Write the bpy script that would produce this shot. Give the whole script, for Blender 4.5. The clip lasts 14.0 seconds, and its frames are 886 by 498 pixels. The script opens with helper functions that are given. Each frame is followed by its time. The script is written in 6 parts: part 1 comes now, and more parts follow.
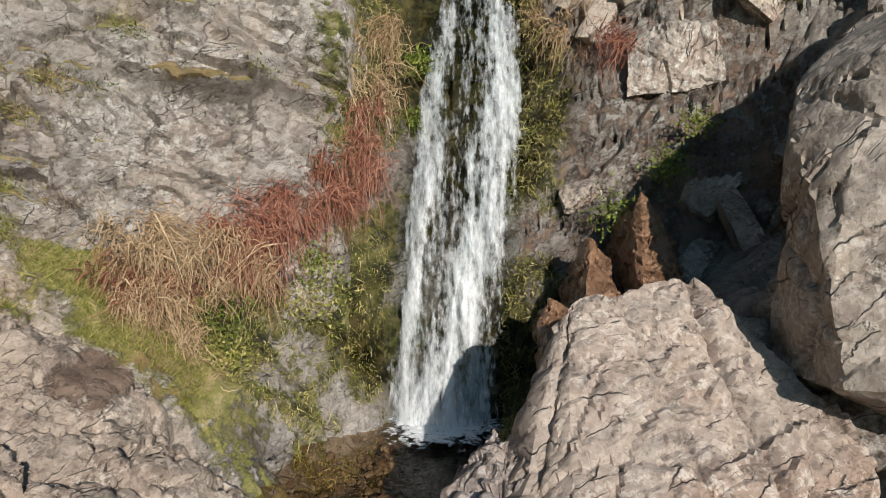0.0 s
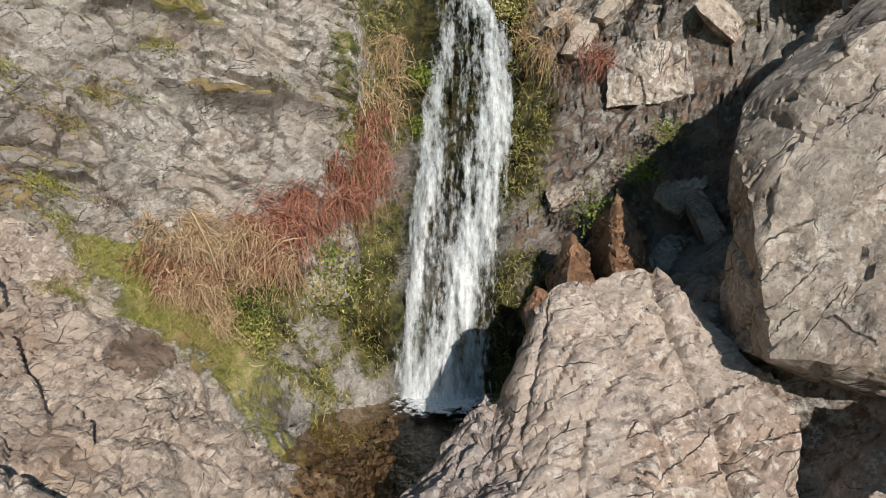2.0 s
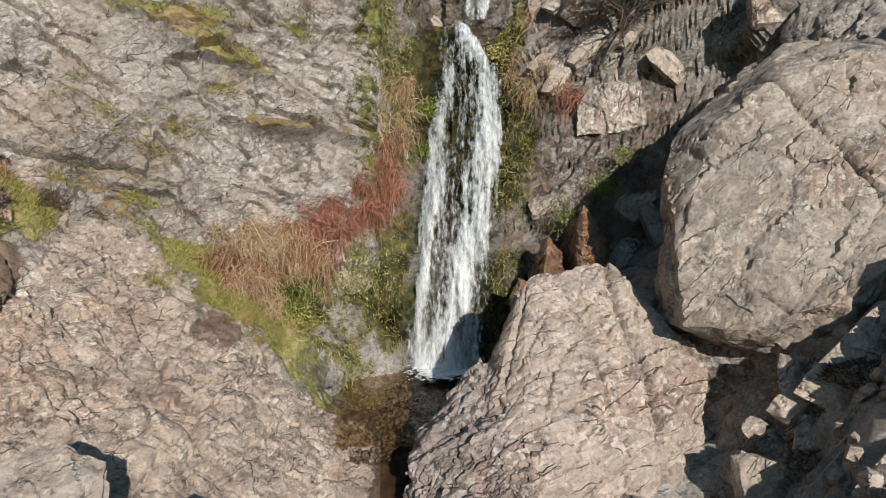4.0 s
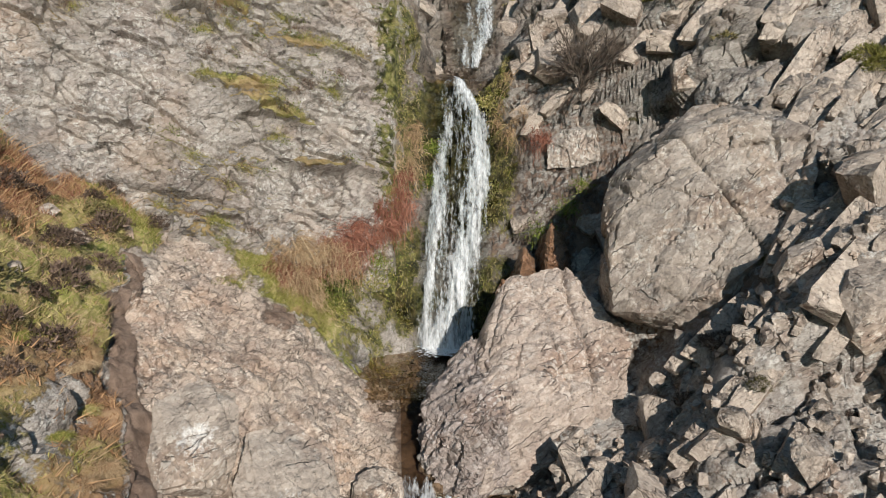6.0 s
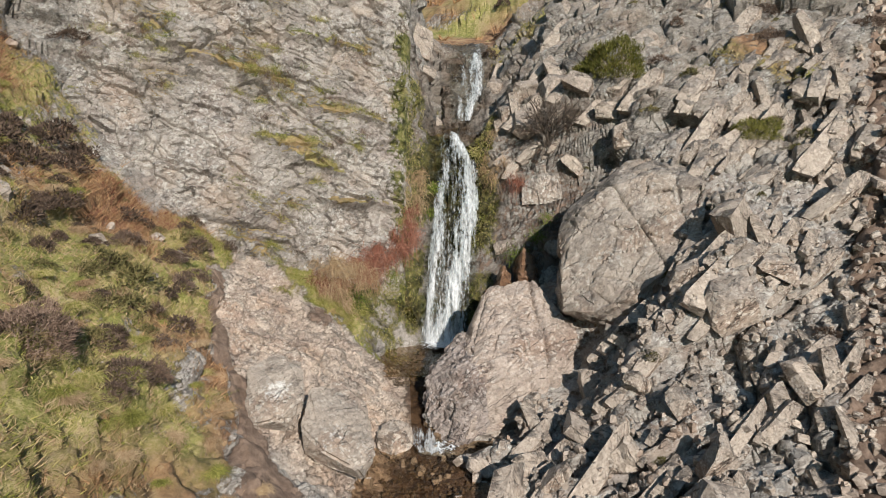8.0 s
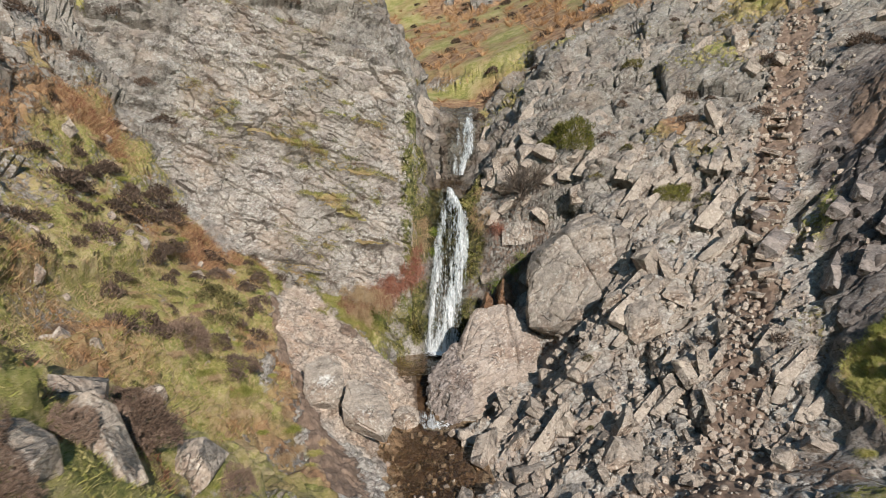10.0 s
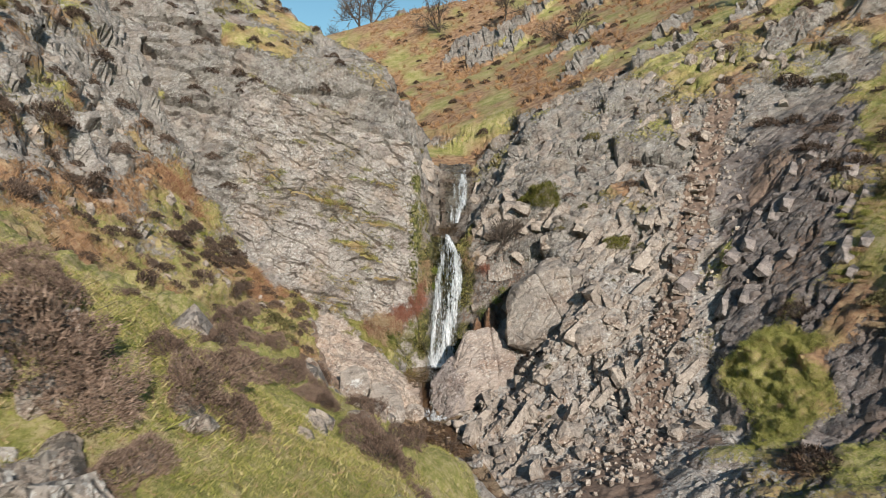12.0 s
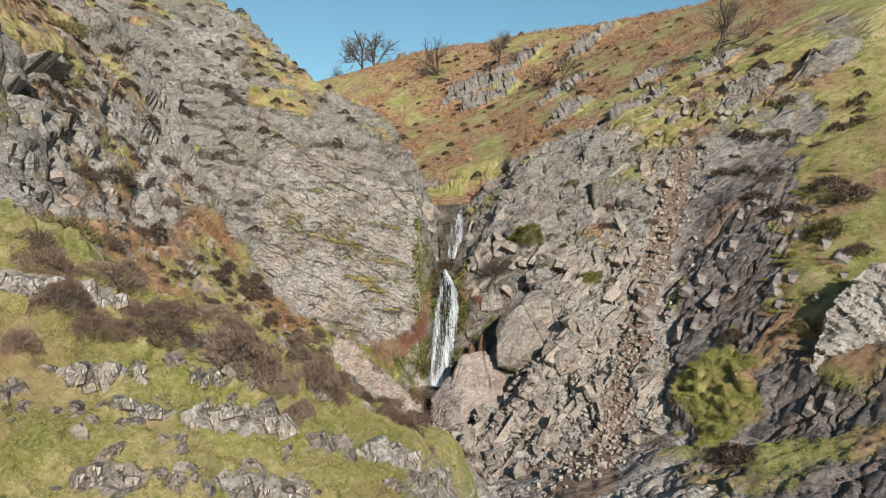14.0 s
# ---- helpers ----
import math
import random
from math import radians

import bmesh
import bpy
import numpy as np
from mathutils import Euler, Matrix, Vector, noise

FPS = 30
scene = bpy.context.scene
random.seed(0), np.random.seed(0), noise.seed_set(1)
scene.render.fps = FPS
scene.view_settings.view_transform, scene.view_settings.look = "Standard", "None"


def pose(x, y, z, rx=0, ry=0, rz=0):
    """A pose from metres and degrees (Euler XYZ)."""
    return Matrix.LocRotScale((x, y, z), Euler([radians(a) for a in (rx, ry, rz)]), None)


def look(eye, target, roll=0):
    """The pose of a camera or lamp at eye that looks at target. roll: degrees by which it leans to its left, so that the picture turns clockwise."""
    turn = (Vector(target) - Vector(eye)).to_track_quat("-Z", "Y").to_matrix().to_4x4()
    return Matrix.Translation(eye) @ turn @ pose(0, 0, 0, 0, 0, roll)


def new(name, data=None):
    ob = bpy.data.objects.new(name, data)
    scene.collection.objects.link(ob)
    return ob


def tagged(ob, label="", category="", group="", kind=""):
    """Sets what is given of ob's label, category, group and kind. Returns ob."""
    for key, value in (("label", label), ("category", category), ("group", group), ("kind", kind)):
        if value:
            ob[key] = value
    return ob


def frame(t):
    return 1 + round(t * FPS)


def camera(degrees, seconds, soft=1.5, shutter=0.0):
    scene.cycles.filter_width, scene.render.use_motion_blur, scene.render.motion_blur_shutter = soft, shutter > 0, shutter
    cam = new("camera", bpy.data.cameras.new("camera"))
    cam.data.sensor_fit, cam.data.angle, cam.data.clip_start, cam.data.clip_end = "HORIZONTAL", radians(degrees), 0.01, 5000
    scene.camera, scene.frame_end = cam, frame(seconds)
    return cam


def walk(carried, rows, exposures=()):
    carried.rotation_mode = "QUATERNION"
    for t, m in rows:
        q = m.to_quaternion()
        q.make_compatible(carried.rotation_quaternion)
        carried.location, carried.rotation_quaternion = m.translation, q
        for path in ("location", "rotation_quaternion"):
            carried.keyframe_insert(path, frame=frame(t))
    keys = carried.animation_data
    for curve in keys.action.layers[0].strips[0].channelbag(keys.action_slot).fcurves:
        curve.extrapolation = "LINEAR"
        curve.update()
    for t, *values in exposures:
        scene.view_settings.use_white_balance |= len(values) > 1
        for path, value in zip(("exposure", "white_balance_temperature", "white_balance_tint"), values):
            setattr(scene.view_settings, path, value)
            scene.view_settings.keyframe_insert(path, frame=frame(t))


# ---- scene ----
cam = camera(61.3, 14.0, soft=0.5, shutter=0.25)
PATH = [
    (0, (0.325, -8.559, 3.378), (0.323, -6.581, 3.086), 0.5),
    (0.5, (0.333, -8.71, 3.405), (0.329, -6.733, 3.102), 0.5),
    (1, (0.344, -8.951, 3.437), (0.339, -6.974, 3.129), 0.5),
    (1.5, (0.351, -9.273, 3.48), (0.346, -7.297, 3.173), 0.6),
    (2, (0.328, -9.683, 3.535), (0.327, -7.706, 3.229), 0.6),
    (2.5, (0.289, -10.155, 3.596), (0.289, -8.178, 3.292), 0.6),
    (3, (0.262, -10.734, 3.653), (0.269, -8.757, 3.353), 0.7),
    (5.5, (0.142, -14.853, 4.396), (0.156, -12.876, 4.093), 0.4),
    (6, (0.175, -15.888, 4.558), (0.183, -13.909, 4.266), 0.3),
    (6.5, (0.27, -16.949, 4.744), (0.263, -14.969, 4.46), 0.3),
    (7, (0.263, -18.14, 4.901), (0.259, -16.158, 4.631), 0.2),
    (7.5, (0.234, -19.423, 5.077), (0.234, -17.44, 4.82), 0.2),
    (8, (0.194, -20.798, 5.244), (0.202, -18.813, 5.002), 0.4),
    (10.5, (0.171, -28.844, 6.636), (0.183, -26.851, 6.465), 0.5),
    (11, (0.172, -30.706, 6.935), (0.183, -28.712, 6.778), 0.5),
    (11.5, (0.118, -32.686, 7.253), (0.133, -30.691, 7.116), 0.5),
    (12, (0.102, -34.713, 7.53), (0.117, -32.716, 7.412), 0.5),
    (12.5, (0.087, -36.633, 7.823), (0.104, -34.636, 7.73), 0.5),
    (13, (0.07, -38.144, 8.06), (0.087, -36.145, 7.984), 0.4),
    (13.5, (0.062, -39.128, 8.217), (0.079, -37.129, 8.153), 0.4),
    (14, (0.071, -39.843, 8.324), (0.089, -37.844, 8.272), 0.3),
]
walk(cam, [(t, look(eye, target, roll)) for t, eye, target, roll in PATH])

# ---- light ----
SUN = Vector((0.270, -0.880, 0.390)).normalized()
world = bpy.data.worlds.new("world")
scene.world = world
world.use_nodes = True
wt = world.node_tree
sky = wt.nodes.new("ShaderNodeTexSky")
sky.sky_type, sky.sun_disc = "NISHITA", False
sky.sun_elevation = math.asin(SUN.z)
sky.sun_rotation = math.atan2(SUN.x, SUN.y)
sky.air_density, sky.dust_density, sky.ozone_density = 1.0, 0.2, 1.5
tinted = wt.nodes.new("ShaderNodeMix")
tinted.data_type, tinted.blend_type = "RGBA", "MULTIPLY"
tinted.inputs[0].default_value, tinted.inputs[7].default_value = 1.0, (0.78, 1.04, 1.0, 1)
wt.links.new(sky.outputs[0], tinted.inputs[6])
wt.links.new(tinted.outputs[2], wt.nodes["Background"].inputs[0])
wt.nodes["Background"].inputs[1].default_value = 0.095
sun_data = bpy.data.lights.new("sun", "SUN")
sun_data.energy, sun_data.angle, sun_data.color = 4.7, radians(0.5), (1.0, 0.92, 0.83)
sun = new("sun", sun_data)
sun.matrix_world = Matrix.Translation((10, -30, 40)) @ (-SUN).to_track_quat("-Z", "Y").to_matrix().to_4x4()
scene.view_settings.exposure = 0.23


# ---- materials ----
def mat(name):
    m = bpy.data.materials.new(name)
    m.use_nodes = True
    nt = m.node_tree
    return m, nt, nt.nodes["Principled BSDF"]


def node(nt, kind, **kw):
    n = nt.nodes.new(kind)
    for k, v in kw.items():
        if k == "scale":
            n.inputs["Scale"].default_value = v
        elif k == "detail":
            n.inputs["Detail"].default_value = v
        elif k == "rough":
            n.inputs["Roughness"].default_value = v
        elif k == "op":
            n.operation = v
        elif k == "blend":
            n.blend_type = v
    return n


def coords(nt, squash=(1, 1, 1), turn=(0, 0, 0), warp=0.0, wave=1.3):
    """Object coordinates, turned and squashed, and bent a little by noise."""
    tc = nt.nodes.new("ShaderNodeTexCoord")
    mp = nt.nodes.new("ShaderNodeMapping")
    mp.inputs["Rotation"].default_value = [radians(a) for a in turn]
    mp.inputs["Scale"].default_value = squash
    src = tc.outputs["Object"]
    if warp:
        nz = node(nt, "ShaderNodeTexNoise", scale=wave, detail=3)
        nt.links.new(src, nz.inputs["Vector"])
        ad = nt.nodes.new("ShaderNodeVectorMath")
        ad.operation = "MULTIPLY_ADD"
        ad.inputs[1].default_value = (warp, warp, warp)
        nt.links.new(nz.outputs["Color"], ad.inputs[0])
        nt.links.new(src, ad.inputs[2])
        src = ad.outputs[0]
    mp.inputs["Scale"].default_value = (1, 1, 1)
    nt.links.new(src, mp.inputs[0])
    ms = nt.nodes.new("ShaderNodeMapping")
    ms.inputs["Scale"].default_value = squash
    nt.links.new(mp.outputs[0], ms.inputs[0])
    return ms.outputs[0]


def ramp(nt, fac, stops):
    r = nt.nodes.new("ShaderNodeValToRGB")
    el = r.color_ramp.elements
    while len(el) < len(stops):
        el.new(0.5)
    for e, (p, c) in zip(el, stops):
        e.position = p
        e.color = (*c, 1) if len(c) == 3 else c
    nt.links.new(fac, r.inputs[0])
    return r.outputs[0]


def noise_fac(nt, vec, scale, detail=4, rough=0.55):
    n = node(nt, "ShaderNodeTexNoise", scale=scale, detail=detail, rough=rough)
    nt.links.new(vec, n.inputs["Vector"])
    return n.outputs["Fac"]


def mix(nt, fac, a, b, blend="MIX"):
    m = nt.nodes.new("ShaderNodeMix")
    m.data_type, m.blend_type = "RGBA", blend
    for sock, v in ((m.inputs[0], fac), (m.inputs[6], a), (m.inputs[7], b)):
        if isinstance(v, (int, float)):
            sock.default_value = v
        elif isinstance(v, tuple):
            sock.default_value = (*v, 1)
        else:
            nt.links.new(v, sock)
    return m.outputs[2]


def math_node(nt, op, a, b=0.0, clamp=False):
    m = nt.nodes.new("ShaderNodeMath")
    m.operation, m.use_clamp = op, clamp
    for sock, v in zip(m.inputs, (a, b)):
        if isinstance(v, (int, float)):
            sock.default_value = v
        else:
            nt.links.new(v, sock)
    return m.outputs[0]


def attr(nt, name):
    a = nt.nodes.new("ShaderNodeAttribute")
    a.attribute_name = name
    return a.outputs["Fac"]


def bump(nt, bsdf, fac, strength, distance):
    b = nt.nodes.new("ShaderNodeBump")
    b.inputs["Strength"].default_value, b.inputs["Distance"].default_value = strength, distance
    nt.links.new(fac, b.inputs["Height"])
    nt.links.new(b.outputs[0], bsdf.inputs["Normal"])


def chips(nt, vec, scale):
    """A flat random tone for every chip of stone."""
    v = nt.nodes.new("ShaderNodeTexVoronoi")
    v.inputs["Scale"].default_value = scale
    nt.links.new(vec, v.inputs["Vector"])
    sp = nt.nodes.new("ShaderNodeSeparateColor")
    nt.links.new(v.outputs["Color"], sp.inputs[0])
    return sp.outputs[0]


def facets(nt, vec, scale):
    """Small broken planes: each chip of stone leans its own way. A height in metres."""
    v = nt.nodes.new("ShaderNodeTexVoronoi")
    v.inputs["Scale"].default_value = scale
    nt.links.new(vec, v.inputs["Vector"])
    lean = nt.nodes.new("ShaderNodeVectorMath")
    lean.operation = "SUBTRACT"
    nt.links.new(v.outputs["Color"], lean.inputs[0])
    lean.inputs[1].default_value = (0.5, 0.5, 0.5)
    arm = nt.nodes.new("ShaderNodeVectorMath")
    arm.operation = "SUBTRACT"
    nt.links.new(vec, arm.inputs[0])
    nt.links.new(v.outputs["Position"], arm.inputs[1])
    dot = nt.nodes.new("ShaderNodeVectorMath")
    dot.operation = "DOT_PRODUCT"
    nt.links.new(lean.outputs[0], dot.inputs[0])
    nt.links.new(arm.outputs[0], dot.inputs[1])
    return dot.outputs["Value"]


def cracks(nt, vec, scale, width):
    """Thin dark joints, drawn as lines along the edges of irregular cells."""
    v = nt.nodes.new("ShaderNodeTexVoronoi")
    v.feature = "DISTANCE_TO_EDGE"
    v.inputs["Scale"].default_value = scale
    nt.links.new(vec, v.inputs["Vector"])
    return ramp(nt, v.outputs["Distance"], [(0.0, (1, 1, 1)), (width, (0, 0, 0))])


def weigh(nt, *pairs):
    """The sum of factors, each times its weight."""
    out = None
    for f, w in pairs:
        t = math_node(nt, "MULTIPLY", f, w)
        out = t if out is None else math_node(nt, "ADD", out, t)
    return out


def rock_nodes(nt, tint=(1, 1, 1), turn=(0, 25, 15), fine=1.0, broken=1.0):
    """Broken pale stone with thin dark joints, rusty stains and white lichen. Gives colour and height."""
    plain = coords(nt)
    bent = coords(nt, (1, 1, 1.8), turn, 0.16, 5.0)
    mott = noise_fac(nt, plain, 3.1 * fine, 10, 0.75)
    speck = noise_fac(nt, plain, 15 * fine, 8, 0.8)
    big, mid, small = chips(nt, bent, 2.2 * fine), chips(nt, bent, 6.5 * fine), chips(nt, bent, 18 * fine)
    tone = weigh(nt, (mott, 0.28), (speck, 0.28), (big, 0.12), (mid, 0.10), (small, 0.14))
    tone = math_node(nt, "ADD", tone, 0.04)
    col = ramp(nt, tone, [(0.30, (0.15, 0.132, 0.117)), (0.42, (0.33, 0.297, 0.266)), (0.55, (0.44, 0.402, 0.362)), (0.68, (0.58, 0.54, 0.495))])
    rust = ramp(nt, noise_fac(nt, plain, 0.8, 6), [(0.50, (0, 0, 0)), (0.66, (1, 1, 1))])
    col = mix(nt, math_node(nt, "MULTIPLY", rust, 0.34), col, (0.50, 0.36, 0.255))
    purple = ramp(nt, noise_fac(nt, plain, 1.1, 8, 0.7), [(0.50, (0, 0, 0)), (0.58, (1, 1, 1))])
    col = mix(nt, math_node(nt, "MULTIPLY", purple, 0.42), col, mix(nt, 1.0, col, (0.62, 0.54, 0.53), "MULTIPLY"))
    lich = ramp(nt, noise_fac(nt, plain, 7.5 * fine, 10, 0.8), [(0.535, (0, 0, 0)), (0.555, (1, 1, 1))])
    lich2 = ramp(nt, noise_fac(nt, plain, 0.7, 5), [(0.40, (0, 0, 0)), (0.56, (1, 1, 1))])
    col = mix(nt, math_node(nt, "MULTIPLY", math_node(nt, "MULTIPLY", lich, lich2), 0.75), col, (0.68, 0.67, 0.63))
    dark = ramp(nt, noise_fac(nt, plain, 21 * fine, 6, 0.75), [(0.37, (1, 1, 1)), (0.40, (0, 0, 0))])
    col = mix(nt, math_node(nt, "MULTIPLY", dark, 0.65), col, (0.09, 0.08, 0.07))
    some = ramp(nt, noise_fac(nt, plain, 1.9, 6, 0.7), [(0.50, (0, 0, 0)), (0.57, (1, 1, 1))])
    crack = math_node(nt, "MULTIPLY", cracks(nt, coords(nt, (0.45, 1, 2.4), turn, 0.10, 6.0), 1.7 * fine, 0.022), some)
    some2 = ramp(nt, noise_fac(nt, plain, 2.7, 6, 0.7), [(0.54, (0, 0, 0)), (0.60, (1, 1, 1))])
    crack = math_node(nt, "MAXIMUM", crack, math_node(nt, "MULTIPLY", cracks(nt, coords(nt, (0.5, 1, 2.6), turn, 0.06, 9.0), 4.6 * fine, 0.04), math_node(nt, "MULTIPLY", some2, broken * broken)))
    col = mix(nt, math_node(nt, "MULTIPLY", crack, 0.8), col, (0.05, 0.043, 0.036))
    col = mix(nt, 1.0, col, tint, "MULTIPLY")
    h = weigh(nt, (crack, -0.03), (mott, 0.03), (speck, 0.012), (facets(nt, bent, 1.5 * fine), 0.7 * broken))
    rugged = ramp(nt, noise_fac(nt, plain, 1.4, 5, 0.65), [(0.42, (0.12, 0.12, 0.12)), (0.62, (1, 1, 1))])
    small_planes = weigh(nt, (facets(nt, coords(nt, (1, 1, 2.6), turn, 0.22, 2.5), 4.3 * fine), 0.75 * broken), (facets(nt, bent, 13 * fine), 0.7 * broken))
    h = math_node(nt, "ADD", h, math_node(nt, "MULTIPLY", small_planes, rugged))
    return col, h


def make_rock(name, tint, turn=(0, 35, 20), roughness=0.85, spots=(), broken=1.0):
    m, nt, b = mat(name)
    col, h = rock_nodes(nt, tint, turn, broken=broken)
    for x, y, z, r in spots:
        d = nt.nodes.new("ShaderNodeVectorMath")
        d.operation = "DISTANCE"
        d.inputs[1].default_value = (x, y, z)
        nt.links.new(coords(nt), d.inputs[0])
        near = math_node(nt, "ADD", math_node(nt, "DIVIDE", d.outputs["Value"], r), math_node(nt, "MULTIPLY", noise_fac(nt, coords(nt), 7, 7, 0.75), 1.5))
        col = mix(nt, ramp(nt, math_node(nt, "MULTIPLY", near, 0.5), [(0.62, (0.85, 0.85, 0.85)), (0.74, (0, 0, 0))]), col, (0.80, 0.79, 0.76))
    nt.links.new(col, b.inputs["Base Color"])
    b.inputs["Roughness"].default_value = roughness
    bump(nt, b, h, 1.0, 1.0)
    return m


def make_ground():
    m, nt, b = mat("hillside")
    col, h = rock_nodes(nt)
    plain = coords(nt)
    warm = mix(nt, 1.0, col, (1.26, 1.13, 1.03), "MULTIPLY")
    col = mix(nt, attr(nt, "warm"), col, warm)
    col = mix(nt, attr(nt, "weathered"), col, mix(nt, 1.0, col, (0.73, 0.73, 0.72), "MULTIPLY"))
    # Purplish bank; its shade from facing away from the sun is in this colour.
    col = mix(nt, attr(nt, "purple_shade"), col, mix(nt, 1.0, col, (0.62, 0.58, 0.59), "MULTIPLY"))
    g = math_node(nt, "ADD", math_node(nt, "MULTIPLY", noise_fac(nt, plain, 1.1, 6, 0.65), 0.42), math_node(nt, "MULTIPLY", noise_fac(nt, plain, 11, 9, 0.8), 0.58))
    grass = ramp(nt, g, [(0.36, (0.07, 0.075, 0.022)), (0.44, (0.205, 0.215, 0.05)), (0.50, (0.32, 0.295, 0.10)), (0.57, (0.49, 0.40, 0.215)), (0.66, (0.31, 0.20, 0.115))])
    bracken = ramp(nt, noise_fac(nt, plain, 2.5, 8, 0.7), [(0.32, (0.09, 0.05, 0.03)), (0.5, (0.31, 0.18, 0.10)), (0.66, (0.47, 0.33, 0.19))])
    grass = mix(nt, attr(nt, "bracken"), grass, bracken)
    soil = ramp(nt, noise_fac(nt, plain, 5, 8, 0.7), [(0.3, (0.11, 0.07, 0.05)), (0.7, (0.34, 0.245, 0.185))])
    edge = math_node(nt, "MULTIPLY", math_node(nt, "SUBTRACT", noise_fac(nt, plain, 7, 6, 0.7), 0.5), 1.6)

    def cover(name):
        return ramp(nt, math_node(nt, "ADD", attr(nt, name), edge, True), [(0.42, (0, 0, 0)), (0.58, (1, 1, 1))])
    col = mix(nt, cover("soil"), col, soil)
    col = mix(nt, cover("grass"), col, grass)
    moss = ramp(nt, noise_fac(nt, plain, 4, 7, 0.7), [(0.36, (0.03, 0.035, 0.012)), (0.47, (0.10, 0.105, 0.03)), (0.54, (0.20, 0.20, 0.055)), (0.62, (0.30, 0.26, 0.12))])
    col = mix(nt, cover("moss"), col, moss)
    wet = attr(nt, "wet")
    col = mix(nt, wet, col, mix(nt, 1.0, col, (0.32, 0.27, 0.22), "MULTIPLY"))
    nt.links.new(col, b.inputs["Base Color"])
    r = math_node(nt, "SUBTRACT", 0.88, math_node(nt, "MULTIPLY", wet, 0.5))
    nt.links.new(r, b.inputs["Roughness"])
    green = math_node(nt, "MAXIMUM", cover("grass"), cover("soil"))
    tuft = math_node(nt, "MULTIPLY", noise_fac(nt, plain, 18, 6, 0.8), 0.05)
    bump(nt, b, math_node(nt, "ADD", math_node(nt, "MULTIPLY", h, math_node(nt, "SUBTRACT", 1.0, green)), tuft), 1.0, 1.0)
    return m


M_GROUND = make_ground()
M_ROCK = make_rock("pinkish_stone", (0.95, 0.88, 0.82))
M_ROCK_GREY = make_rock("grey_stone", (0.97, 0.96, 0.94), (0, 70, 10))
M_SPOTTED = make_rock("white_spotted_stone", (0.86, 0.81, 0.76), (10, 25, 0), spots=((0.15, -0.35, 0.3, 0.45),), broken=0.5)
M_SLAB = make_rock("slab_stone", (0.90, 0.82, 0.775), (10, 25, 0), spots=((-0.45, -0.35, 0.95, 0.16), (-0.3, -0.65, 0.65, 0.13), (0.3, 0.3, 1.25, 0.14)), broken=0.55)
M_BLOCK = make_rock("block_stone", (0.78, 0.74, 0.70), (0, 55, 20), broken=0.7)
M_ROCK_PALE = make_rock("pale_stone", (1.08, 1.0, 0.925), (10, 25, 0))


# ---- noise for shapes ----
def hash01(i, j, k, s):
    n = (i * 374761393 + j * 668265263 + k * 1274126177 + s * 974711) & 0xFFFFFFFF
    n = ((n ^ (n >> 13)) * 1274126177) & 0xFFFFFFFF
    n = ((n ^ (n >> 16)) * 2246822519) & 0xFFFFFFFF
    return ((n ^ (n >> 15)) & 0xFFFFFF) / 16777216.0


def vnoise(p, s):
    """Smooth noise from -1 to 1 at the rows of p."""
    c = np.floor(p).astype(np.int64)
    f = p - c
    f = f * f * (3 - 2 * f)
    out = np.zeros(len(p))
    for a in (0, 1):
        for b in (0, 1):
            for d in (0, 1):
                w = (f[:, 0] if a else 1 - f[:, 0]) * (f[:, 1] if b else 1 - f[:, 1]) * (f[:, 2] if d else 1 - f[:, 2])
                out += w * hash01(c[:, 0] + a, c[:, 1] + b, c[:, 2] + d, s)
    return out * 2 - 1


def fbm(p, s, octaves=4, gain=0.5):
    out, amp = np.zeros(len(p)), 1.0
    for o in range(octaves):
        out += amp * vnoise(p * 2.0 ** o + 17.3 * o, s + o)
        amp *= gain
    return out


def blocks(p, s):
    """Broken stone: for each row of p a step and tilt of its block, and the distance to the joint."""
    c = np.floor(p).astype(np.int64)
    f1, f2 = np.full(len(p), 9.0), np.full(len(p), 9.0)
    cell, arm = np.zeros_like(c), np.zeros_like(p)
    for a in (-1, 0, 1):
        for b in (-1, 0, 1):
            for d in (-1, 0, 1):
                i, j, k = c[:, 0] + a, c[:, 1] + b, c[:, 2] + d
                v = p - np.stack([i + hash01(i, j, k, s), j + hash01(i, j, k, s + 1), k + hash01(i, j, k, s + 2)], 1)
                dist = np.sqrt((v * v).sum(1))
                near = dist < f1
                f2 = np.where(near, f1, np.minimum(f2, dist))
                f1 = np.where(near, dist, f1)
                cell[near] = c[near] + (a, b, d)
                arm[near] = v[near]
    h = [hash01(*cell.T, s + n) for n in (3, 4, 5)]
    step = sum((g - 0.5) * 1.6 * arm[:, n] for n, g in enumerate(h)) + (sum(h) - 1.5) * 0.7
    return step, f2 - f1


# ---- the lie of the land ----
def pl(v, xs, zs):
    return np.interp(v, xs, zs)


def smin(a, b, k):
    h = np.clip(0.5 + 0.5 * (b - a) / k, 0, 1)
    return b * (1 - h) + a * h - k * h * (1 - h)


def smax(a, b, k):
    return -smin(-a, -b, k)


def stream_x(y):
    return pl(y, [-40, -14, -9.4, -6, -4.6, -2.3, 0, 3.2, 6, 9, 12, 40], [4, 1.2, 0.2, -0.1, -0.1, -0.25, 0.3, 0.5, 0.9, 1.15, 1.3, 0])


